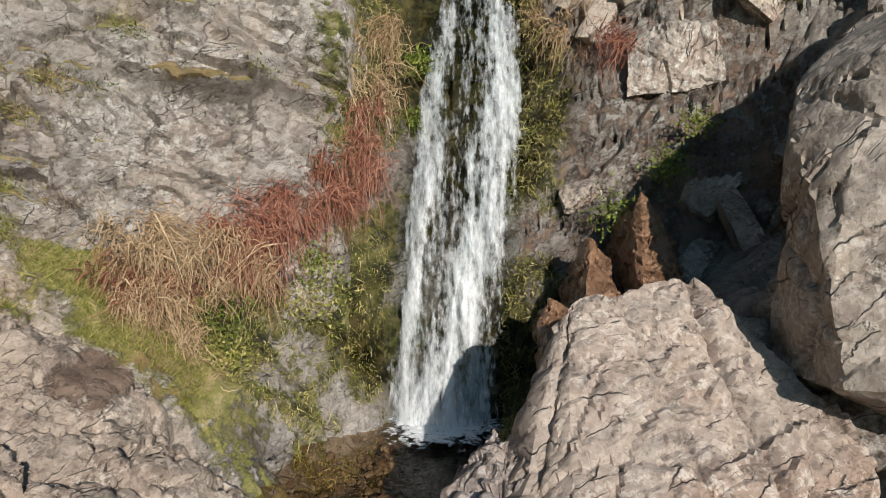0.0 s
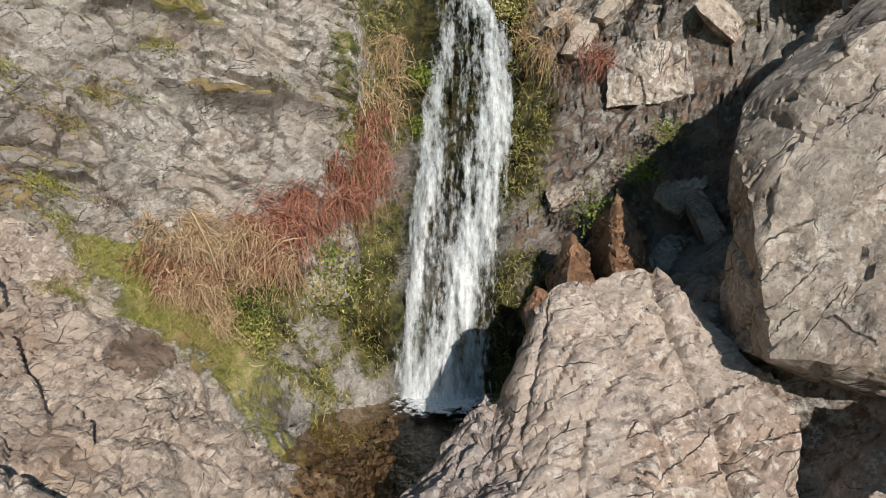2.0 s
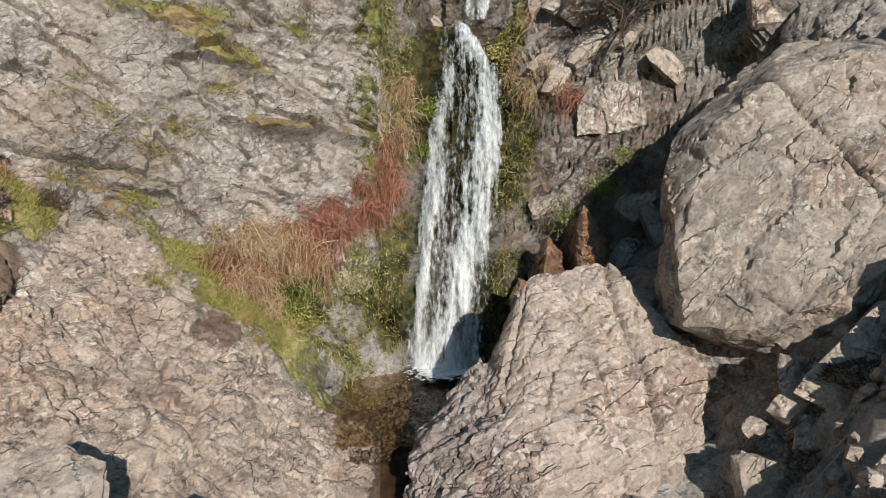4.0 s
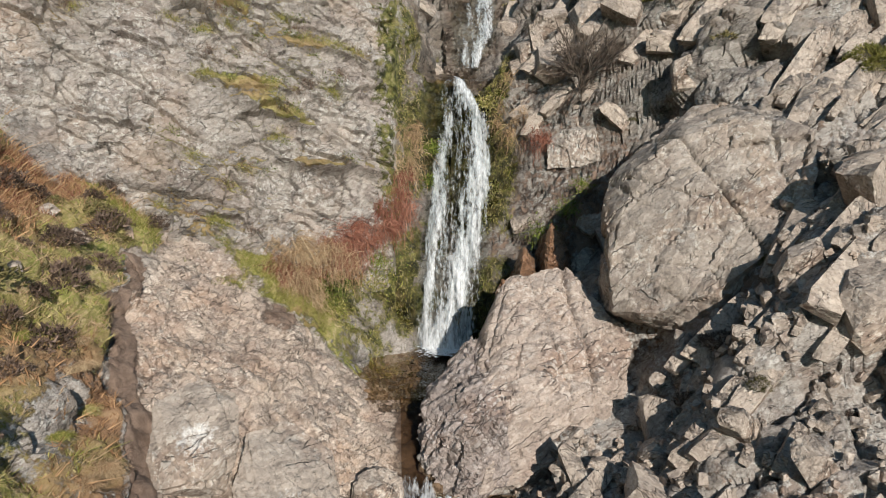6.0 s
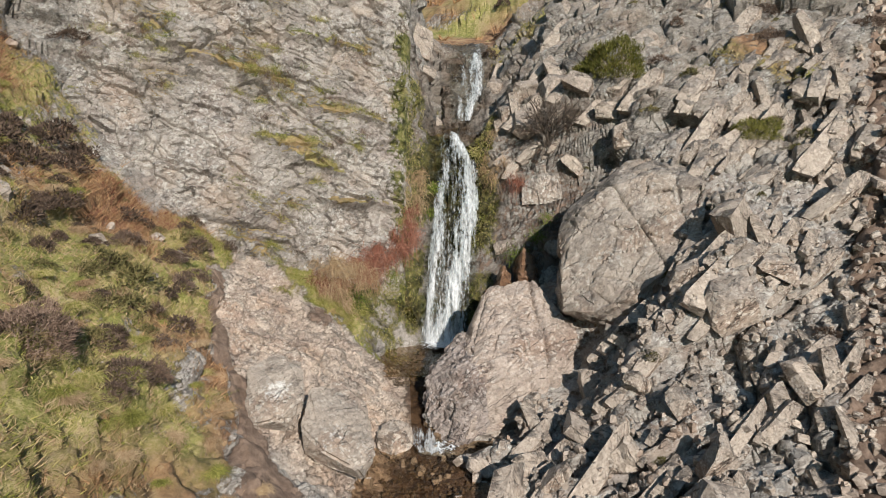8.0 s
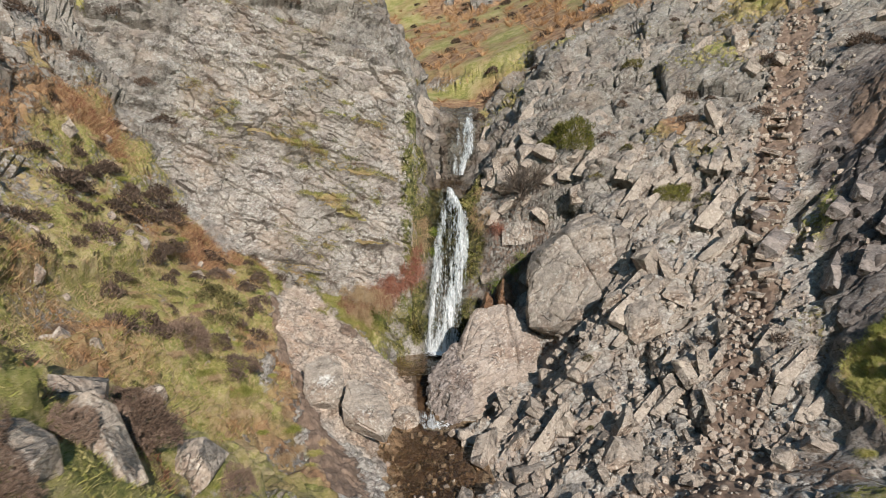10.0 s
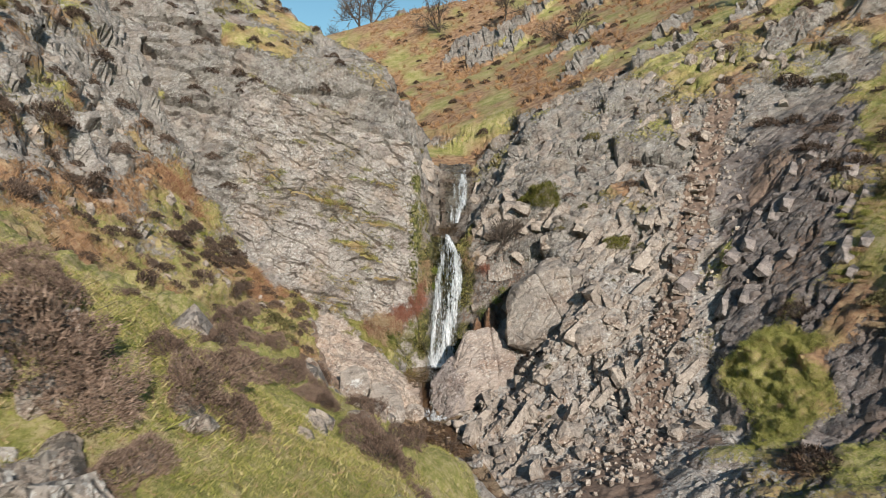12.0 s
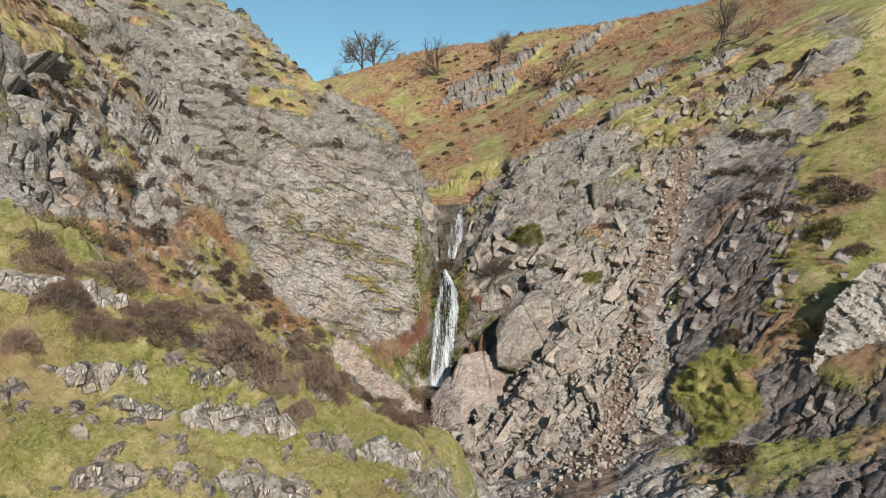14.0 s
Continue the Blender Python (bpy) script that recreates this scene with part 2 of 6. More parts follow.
def stream_z(y):
    return pl(y, [-40, -9.5, -5.2, -4.4, -3.0, 0.05, 0.15, 0.45, 0.85, 1.35, 2.1, 2.9, 6.0, 7.2, 9.5, 12, 38, 65, 90],
              [-4, -1.45, -1.32, -1.0, -0.34, -0.30, 0, 1.0, 2.25, 3.5, 4.9, 5.9, 6.3, 7.4, 9.2, 9.9, 18.0, 26, 30])


def height(x, y):
    xc, f = stream_x(y), stream_z(y)
    d = xc - pl(y, [-16, -6.5, -5.2, -4.4, -3.6, -2.7, -1.8, -0.6, 0, 4, 7, 12, 22], [1.2, 1.2, 0.85, 0.5, 0.42, 0.6, 1.0, 1.05, 0.6, 0.6, 1.0, 1.6, 6]) - x
    # left side of the gorge: hill, cliff, its top, and the wall beside the water
    hill = pl(x, [-60, -18, -15, -13, -11.2, -9, -7.4, -6.4, -4.9, -3.9, -2.7, -1.6, -0.9, 0.5], [48, 18.5, 15.0, 11.4, 8.4, 5.9, 4.4, 3.1, 1.75, 1.2, 0.75, 0.3, -0.25, -2])
    hill = hill + 0.12 * np.clip(-11 - y, 0, 6) - 0.16 * np.clip(-4.5 - y, 0, 4) * np.clip(1 - np.abs(x + 2.8) / 2, 0, 1)
    hill = hill + 0.6 * np.clip(y + 3, 0, 2.2) * np.clip((-1.2 - x) / 2, 0, 1)
    cliff = 2.29 * (y + 0.86 - 0.395 * np.maximum(x, -9.5))
    foot = pl(x, [-12, -9, -7, -5.5, -4, -2.5, -1.5], [-2.6, -2.4, -1.8, -1.5, -1.05, -0.5, -0.1])
    cliff = smin(cliff, 2.5 - 0.3 * (x + 4) + 3.2 * (y - foot), 0.4)
    rim = 10 - 0.45 * (x + 10.7)
    top = 14.7 - 0.42 * (x + 6) - 0.12 * np.minimum(x + 8, 0) + 0.55 * (np.minimum(y, rim) - 3.7) - 0.5 * np.maximum(y - rim, 0)
    k = pl(y, [-3, -1.6, -0.3, 0.5, 2, 9], [0.72, 0.72, 1.1, 2.9, 3.1, 2.8])
    wall = f + 0.1 + k * d + 1.6 * np.maximum(d - 3.2, 0)
    left = smin(smin(smax(cliff, hill, 0.5), smax(top, hill, 1), 1.0), wall, 0.4)
    # spur that the camera passes over
    spur = smin(5.95 - 0.4 * (x + 2.7) + 0.6 * (np.minimum(y, -29.2) + 31.35), 5.3 - 0.5 * (x + 0.5), 0.4)
    spur = spur - 0.22 * np.clip(y + 28.8, 0, 6) - 0.5 * np.maximum(y + 22.8, 0)
    spur = smin(spur, 4.2 - 2.2 * (x - 0.3), 0.6)
    left = smax(left, spur, 0.8)
    # right flank and the far hill
    xr = x - 5.7
    right = 2.2 + np.where(xr > 0, 0.49, pl(y, [8, 30], [0.5, 0.3])) * xr + 0.7 * np.minimum(y + 6, 13.5) + 0.33 * np.maximum(y - 7.5, 0) + 0.3 * np.maximum(y - 38, 0) + 0.7 * np.clip(1 - np.abs(x - 6.5) / 6, 0, 1) * np.clip((y + 6.5) / 3, 0, 1) * np.clip((12 - y) / 4, 0, 1)
    kr = pl(y, [-12, -6, -5, -3.5, -2, 1.2, 2, 9], [0.7, 0.55, 0.42, 0.36, 0.75, 1.35, 2, 1.0])
    right = smin(right, f + 0.1 + kr * (x - xc - pl(y, [-8, -5, -4, -3, -2, 0, 9], [0.9, 0.6, 0.3, 0.3, 0.6, 0.7, 1.4])) + 0.9 * np.maximum(x - xc - 3.5, 0) + np.maximum(y - 14, 0), 0.4)
    whale = 3.9 + 0.9 * (np.minimum(x, 15) - 11.5) + 0.5 * np.maximum(x - 15, 0) + 0.45 * (np.minimum(y, -2) + 7.7)
    edge = pl(y, [-16, -13, -10, -7, -4, 0], [9.0, 9.2, 9.3, 10.6, 11.4, 12.5])
    whale = whale + 0.7 * np.clip((x - edge) / 0.35, -3, 1)
    right = smax(right, whale, 0.3)
    right = smax(right, -1.35 + 0.33 * (x - 3), 0.3)
    right = smin(right, pl(x, [-40, -17, -6, 1.5, 12, 20, 60], [25, 27.3, 30.4, 32.0, 32.3, 31.7, 33.5]), 1.5)
    return smax(smax(left, right, 0.3), f, 0.15)


def sweep(a, b, first, last):
    """Grid lines from a to b whose spacing changes from first to last."""
    n = int(abs(b - a) / ((first + last) / 2)) + 1
    u = np.linspace(0, 1, n + 1)
    return a + (b - a) * (first * u + (last - first) * u * u / 2) / ((first + last) / 2)


GX = np.concatenate([sweep(-90, -18, 3, 0.18)[:-1], sweep(-18, -7, 0.16, 0.06)[:-1], sweep(-7, -5, 0.06, 0.036)[:-1], sweep(-5, 6, 0.036, 0.036)[:-1], sweep(6, 9, 0.036, 0.055)[:-1],
                     sweep(9, 20, 0.055, 0.10)[:-1], sweep(20, 110, 0.16, 3.5)])
GY = np.concatenate([sweep(-70, -36, 2, 0.15)[:-1], sweep(-36, -26, 0.095, 0.095)[:-1], sweep(-26, -17, 0.16, 0.10)[:-1], sweep(-17, -11, 0.085, 0.07)[:-1],
                     sweep(-11, -8, 0.055, 0.040)[:-1], sweep(-8, 3, 0.036, 0.036)[:-1], sweep(3, 4, 0.036, 0.06)[:-1], sweep(4, 14, 0.06, 0.15)[:-1],
                     sweep(14, 45, 0.2, 0.5)[:-1], sweep(45, 160, 0.6, 4)])


def band(v, a, b, soft):
    """1 between a and b, falling to 0 over soft on both sides."""
    return np.clip((v - a) / soft + 1, 0, 1) * np.clip((b - v) / soft + 1, 0, 1)


# rock breaking through turf: place, half length, half width, turn, rise
OUTCROPS = [(-0.5, -29.9, 0.8, 0.22, 52, 0.2), (0.3, -28.6, 0.45, 0.3, -40, 0.3), (-3.86, -31.05, 0.5, 0.19, 26, 0.3), (-3.2, -31.25, 0.42, 0.15, 23, 0.25), (-2.36, -31.0, 0.62, 0.22, 26, 0.3),
            (-2.11, -30.68, 0.34, 0.16, 26, 0.2), (-3.15, -30.42, 0.22, 0.12, 25, 0.2), (-2.8, -30.45, 0.22, 0.12, 25, 0.2), (-3.31, -32.2, 0.36, 0.17, 20, 0.25), (-2.69, -32.0, 0.11, 0.08, 20, 0.15),
            (-1.87, -31.62, 0.5, 0.16, 20, 0.25), (-4.78, -29.8, 0.9, 0.28, 32, 0.35), (-3.06, -29.6, 0.5, 0.28, 40, 0.35), (-4.65, -31.55, 0.2, 0.1, 20, 0.2), (-1.15, -30.5, 0.3, 0.1, 40, 0.1)]
FAR_CRAGS = [(19.2, 5.8, 2.6, 0.9, 15, 1.0), (19.3, 11.2, 2.4, 0.6, 25, 0.8), (14, 11.5, 2.6, 0.9, 20, 1.0), (10.3, 17.7, 3.2, 1.1, 30, 1.2), (5.7, 37.4, 3.2, 1.6, 40, 1.8), (3.6, 42.1, 3.2, 1.6, 35, 1.8),
             (23.8, 5.0, 2.2, 0.8, 10, 0.9), (12, 27, 4.2, 1.2, 35, 1.3), (-4.0, 60, 4, 2, 10, 1.2), (8.5, 43, 4.5, 1.2, 30, 1.3), (16, 40, 5, 1.3, 30, 1.3), (15.5, 16, 2.6, 0.8, 25, 0.9)]


def outcrops(x, y, ragged, places):
    """How far each place lies inside an outcrop (0 to 1), and how far it is raised."""
    inside, rise = np.zeros(len(x)), np.zeros(len(x))
    for ox, oy, ln, wd, turn, h in places:
        c, s_ = math.cos(radians(turn)), math.sin(radians(turn))
        u, v = (x - ox) * c + (y - oy) * s_, (y - oy) * c - (x - ox) * s_
        m = np.clip((1 - np.sqrt((u / ln) ** 2 + (v / wd) ** 2) + 0.45 * ragged) / 0.22, 0, 1)
        inside = np.maximum(inside, m)
        rise = np.maximum(rise, h * m * 0.4)
    return inside, rise


def build_ground():
    nx, ny = len(GX), len(GY)
    X, Y = np.meshgrid(GX, GY)
    x, y = X.ravel(), Y.ravel()
    z = height(x, y)
    e = 0.15
    gx, gy = (height(x + e, y) - height(x - e, y)) / (2 * e), (height(x, y + e) - height(x, y - e)) / (2 * e)
    inv = 1 / np.sqrt(1 + gx * gx + gy * gy)
    nrm = np.stack([-gx * inv, -gy * inv, inv], 1)
    steep = np.sqrt(gx * gx + gy * gy)
    p = np.stack([x, y, z], 1)
    xc = stream_x(y)
    n1, n2 = fbm(p * 0.35, 11, 4), fbm(p * 1.3, 31, 4)
    left = np.clip((xc - x) / 0.6 + 0.5, 0, 1)
    # how much of each place is covered with turf
    n3 = fbm(p * 0.9 + 40, 91, 4)
    gx = pl(y, [-11, -8.6, -6.5, -4.2, -2.5], [-1.9, -2.5, -3.85, -5.0, -5.3])
    hillside = left * np.clip((gx + 0.1 + 0.3 * n2 - x) / 0.5, 0, 1) * np.clip((-1.2 - y) / 1.2, 0, 1)
    whale = np.clip((x - pl(y, [-16, -13, -10, -7, -4, 0, 3], [9.0, 9.2, 9.3, 10.6, 11.4, 12.5, 14])) / 0.5, 0, 1) * (1 - np.clip((y - 2) / 2, 0, 1))
    grass = 0.30 + 0.45 * n1 - 0.35 * np.clip(steep - 0.8, -0.4, 1.5)
    grass += hillside * (0.62 + 0.30 * n3 - 0.40 * np.clip((-8.5 - x) / 3, 0, 1) * (0.2 + np.clip(n1 + 0.3, 0, 1)))
    grass += 0.75 * np.clip((y - 12) / 3, 0, 1) + 0.5 * np.clip((-20 - y) / 3, 0, 1) * left
    grass += 0.45 * (1 - left) * np.clip((x - 10) / 4, 0, 1) * np.clip((y - 1) / 4, 0, 1)
    grass -= 0.5 * (1 - left) * np.clip((9 - x) / 3, 0, 1) * np.clip((8 - y) / 4, 0, 1)
    mound = band(x, 9.0, 11.6, 0.4) * band(y + 0.35 * (x - 10), -13.2, -9.9, 0.35)
    grass += whale * (0.0 + 0.6 * n1 + 0.85 * mound + 0.9 * np.clip(x - 13.3 - 0.7 * np.maximum(y + 9.5, 0), 0, 1) * band(y, -12.5, 6, 0.6) - 0.8 * band(x - 0.6 * np.maximum(y + 9.3, 0), 9.6, 13.0, 0.3) * band(y, -9.2, -1, 0.4))
    grass += (0.72 + 0.6 * n3) * band(x, -6.2, -2.3, 0.4) * band(y - pl(x, [-7, -5.5, -4, -2.5], [-1.8, -1.5, -1.05, -0.5]), -0.75, 0.02, 0.15)
    shelf = np.clip(fbm(np.stack([x * 0.35 + z * 0.12, y * 0, z * 0.85 + x * 0.22], 1), 131, 2) * 3 - 1.35, 0, 1)
    grass += 0.75 * shelf * left * np.clip((y + 1) / 1, 0, 1) * np.clip(n3 + 0.6, 0, 1)
    front_slab = left * (x > gx) * band(x, -4.9, -0.5, 0.4) * band(y + 0.25 * (x + 3), -7.2, -1.75, 0.4)
    grass -= 0.9 * front_slab
    crag1, rise1 = outcrops(x, y, n2, OUTCROPS)
    crag2, rise2 = outcrops(x, y, n1, FAR_CRAGS)
    crag = np.maximum(crag1, crag2)
    grass -= 1.4 * crag
    trail = (1 - left) * band(x - pl(y, [-13, -9, -6, -2, 2, 4], [5.5, 7.6, 9.2, 11.5, 13.5, 15]), -0.5, 0.5, 0.5) * band(y, -14, 4, 1)
    gully = x - gx
    gully = 1 - np.clip(np.abs(gully + 0.25 * n2) / pl(y, [-11, -8.6, -7.6, -6.5, -4.2], [1.0, 0.75, 0.35, 0.3, 0.22]), 0, 1)
    gully *= band(y, -10.8, -2.8, 0.4) * left
    soil = 1.5 * gully + 0.85 * trail + 0.5 * band(x, 2.5, 8.5, 1) * band(y, -15, -10.2, 0.8) * (0.8 + 0.6 * n2)
    soil += 0.62 * band(x, -3.1, -2.75, 0.15) * band(y, -2.3, -1.5, 0.3) + 0.35 * (1 - left) * band(x, 2, 9, 1) * band(y, -15, -4.5, 1) * np.clip(n3 + 0.05, 0, 1)
    grass -= 1.2 * gully
    soil -= grass * 0.5
    soil += 1.3 * np.clip(1.15 - np.abs(x - xc) / pl(y, [-6, -5, -2.5, -1.5], [1.0, 0.5, 0.5, 0.9]) + 0.5 * n2, 0, 1) * band(y, -14, 0, 0.5)
    moss = 1.0 * band(x, -2.3, 1.7, 0.4) * band(y, -0.9, 2.8, 0.3) * (0.62 + 0.5 * n2)
    wet = 0.75 * band(x, 0.9, 1.9, 0.3) * band(y, 0.2, 2.6, 0.3) * np.clip(0.7 + n2, 0, 1) + 0.9 * band(x, -1.7, -0.3, 0.3) * band(y, -1.3, 0.1, 0.25) * np.clip(0.6 + n2, 0, 1) + np.clip(1.15 - np.abs(x - xc) / pl(y, [-12, -6, -5, -2.5, -1.2, 1, 3, 12], [1.3, 1.0, 0.55, 0.55, 1.0, 1.3, 1.3, 1.7]) + 0.4 * n2, 0, 1) * np.clip((10.8 - y) / 0.6, 0, 1) * (y > -16)
    cliff_foot = np.interp(x, [-12, -9, -7, -5.5, -4], [-2.6, -2.4, -1.8, -1.5, -1.05])
    bracken = 0.22 + 1.2 * fbm(p * 0.45, 77, 4) + 0.30 * np.clip((y - 11) / 3, 0, 1) + 0.3 * np.clip((y - 16) / 10, 0, 1) + 0.20 * hillside
    bracken = np.clip(bracken - 0.8 * np.clip((-19 - y) / 3, 0, 1) + 0.5 * left * band(x, -11.5, -6.0, 1) * band(y - cliff_foot, -2.2, 0.6, 0.6), 0, 1)
    grass, soil, moss = [np.clip(a, 0, 1) for a in (grass, soil, moss)]
    bare = (1 - np.clip(grass * 1.5 - 0.4, 0, 1)) * (1 - 0.7 * np.clip(soil, 0, 1))
    bare *= 1 - 0.7 * np.clip(1.3 - np.abs(x - xc), 0, 1) * (y < 0.2)
    # joints and broken blocks
    bend = p + 0.10 * np.stack([n2, n1, -n2], 1)
    tr = np.array(Euler((radians(12), radians(30), radians(10))).to_matrix())
    tl = np.array(Euler((radians(10), radians(-16), radians(-10))).to_matrix())
    q = np.where((left > 0.5)[:, None], bend @ tl.T, bend @ tr.T)
    rough = bare * np.where(left > 0.5, 0.8, 1.0 - 0.75 * band(x, 2.6, 5.5, 0.5) * band(y, -6.2, -3.2, 0.5)) * (1 - 0.5 * front_slab) * (1 - 0.55 * whale) * (1 + 0.5 * left * np.clip((-8.5 - x) / 2, 0, 1)) * (1 - 0.75 * band(x, 3, 9, 0.8) * band(y, -15, -9.8, 0.8))
    coarse = np.clip((np.maximum(np.abs(x) - 9, (y - 5) * 1.2)) / 5, 0, 1)
    s0, j0 = blocks(q / np.array([3.4, 2.2, 1.3]), 3)
    s1, j1 = blocks(q / np.array([1.5, 0.9, 0.5]), 5)
    s2, j2 = blocks(q / np.array([0.5, 0.32, 0.17]), 9)
    d = rough * (0.46 * s0 - (0.12 + 0.22 * (1 - left)) * np.exp(-j0 / 0.05) + 0.30 * s1 - (0.14 + 0.10 * (1 - left)) * np.exp(-j1 / 0.06) + (1 - coarse) * (0.085 * s2 - 0.06 * np.exp(-j2 / 0.07)))
    s4, j4 = blocks((p + 0.12 * np.stack([n2, n1, n2], 1)) / np.array([0.75, 0.6, 0.6]), 27)
    s5, j5 = blocks((p + 0.05 * np.stack([n2, n1, n2], 1)) / np.array([0.30, 0.34, 0.5]), 37)
    d += front_slab * bare * (0.07 * s4 - 0.10 * np.exp(-j4 / 0.04) + 0.035 * s5 - 0.08 * np.exp(-j5 / 0.09) * np.clip(n2 + 0.6, 0, 1))
    s6, j6 = blocks(q / np.array([5.5, 3.5, 2.2]), 39)
    d += left * bare * np.clip(np.maximum((y - 1.5) / 2, (-9 - x) / 2), 0, 1) * (0.34 * s6 - 0.2 * np.exp(-j6 / 0.03))
    s3, j3 = blocks((p + 0.05 * np.stack([n2, n1, -n2], 1)) / np.array([0.30, 0.3, 0.5]), 23)
    d = np.where(crag1 > 0, crag1 * (0.07 * s3 - 0.08 * np.exp(-j3 / 0.08)), d) + rise1 + 1.1 * rise2
    d += crag2 * 0.5 * blocks(p / np.array([0.8, 0.8, 1.8]), 29)[0]
    calm = np.clip(np.maximum((x - 13.5) / 2, (y - 12) / 3), 0, 1)
    d += bare * 0.05 * fbm(p * np.array([2, 2, 5]), 51, 4) + (1 - bare) * (0.10 * n2 + 0.10 * np.abs(fbm(p * 2.6, 141, 2))) * (1 - 0.75 * calm) + 0.25 * (1 - 0.7 * calm) * n1 * np.clip(np.abs(x - xc) - 1.2, 0, 1)
    across = (y - 0.85 * x) / 1.3
    d += whale * bare * np.clip((-1.5 - y) / 2, 0, 1) * (0.16 * np.abs(fbm(np.stack([across * 1.9, (x + 0.85 * y) * 0.22, z * 0.5], 1), 171, 4)) - 0.25 * np.exp(-np.abs(fbm(np.stack([across * 0.8, x * 0.25, z * 0.3], 1), 173, 3)) / 0.03))
    tuss = np.abs(fbm(p * 1.25 + 7, 177, 3))
    d += (1 - bare) * (hillside * (0.20 * tuss + 0.16 * np.abs(fbm(p * 3.2, 183, 3)) - 0.06) + whale * mound * (0.35 * np.abs(fbm(p * 1.9, 179, 3)) - 0.05))
    far = np.clip(np.maximum(y - 70, np.abs(x) - 35) / 10, 0, 1)
    cu, low = (x + 9.6) / 9.0, 2.1 - 0.3 * (x + 4)
    cv = (z - low) / (10.5 - 0.4 * (x + 6) + 0.3 * (x + 4))
    behind = np.clip((np.minimum(np.minimum(cu, 1 - cu) / 0.05, np.minimum(cv, 1 - cv) / 0.035) - 1) / 1.5, 0, 1) * np.clip((steep - 0.9) / 0.5, 0, 1) * np.clip(9 - y, 0, 1)
    d *= (1 - far) * (1 - behind) / (1 + (steep / 4.5) ** 2)
    d -= 0.45 * behind
    p = p + nrm * d[:, None]
    me = bpy.data.meshes.new("ground")
    ids = np.arange(nx * ny).reshape(ny, nx)
    quads = np.stack([ids[:-1, :-1], ids[:-1, 1:], ids[1:, 1:], ids[1:, :-1]], 2).reshape(-1, 4)
    me.vertices.add(len(p))
    me.vertices.foreach_set("co", p.ravel().astype(np.float32))
    me.loops.add(quads.size)
    me.loops.foreach_set("vertex_index", quads.ravel().astype(np.int32))
    me.polygons.add(len(quads))
    me.polygons.foreach_set("loop_start", (np.arange(len(quads)) * 4).astype(np.int32))
    me.polygons.foreach_set("loop_total", np.full(len(quads), 4, np.int32))
    me.polygons.foreach_set("use_smooth", np.ones(len(quads), bool))
    me.update(calc_edges=True)
    me.set_sharp_from_angle(angle=radians(32))
    warm = np.clip(front_slab, 0, 1)
    weathered = np.clip(crag2 + left * np.clip((y - np.interp(x, [-9, -4, -1.5], [-2.4, -1.1, -0.1])) / 0.3, 0, 1) + whale + 0.8 * left * np.clip((-9 - x) / 2, 0, 1), 0, 1) * np.clip(0.9 + 0.6 * n1, 0, 1)
    weathered = np.maximum(weathered, (1 - left) * np.clip((y + 3) / 3, 0, 1))
    # Right bank: purplish stone plus painted shade, since it faces away from the sun.
    purple_shade = whale * np.clip((1.5 - y) / 2, 0, 1)
    for name, v in (("purple_shade", purple_shade), ("weathered", weathered), ("grass", grass), ("soil", soil), ("moss", moss), ("wet", wet), ("bracken", bracken), ("warm", warm)):
        a = me.attributes.new(name, "FLOAT", "POINT")
        a.data.foreach_set("value", v.astype(np.float32))
    me.materials.append(M_GROUND)
    ob = new("ground", me)
    tagged(ob, "rocky hillside of grey stone, turf, bracken and bare soil", "ground", kind="structure")
    return p.reshape(ny, nx, 3), grass.reshape(ny, nx), bracken.reshape(ny, nx), moss.reshape(ny, nx)


GROUND, GRASS, RUSTY, MOSS = build_ground()


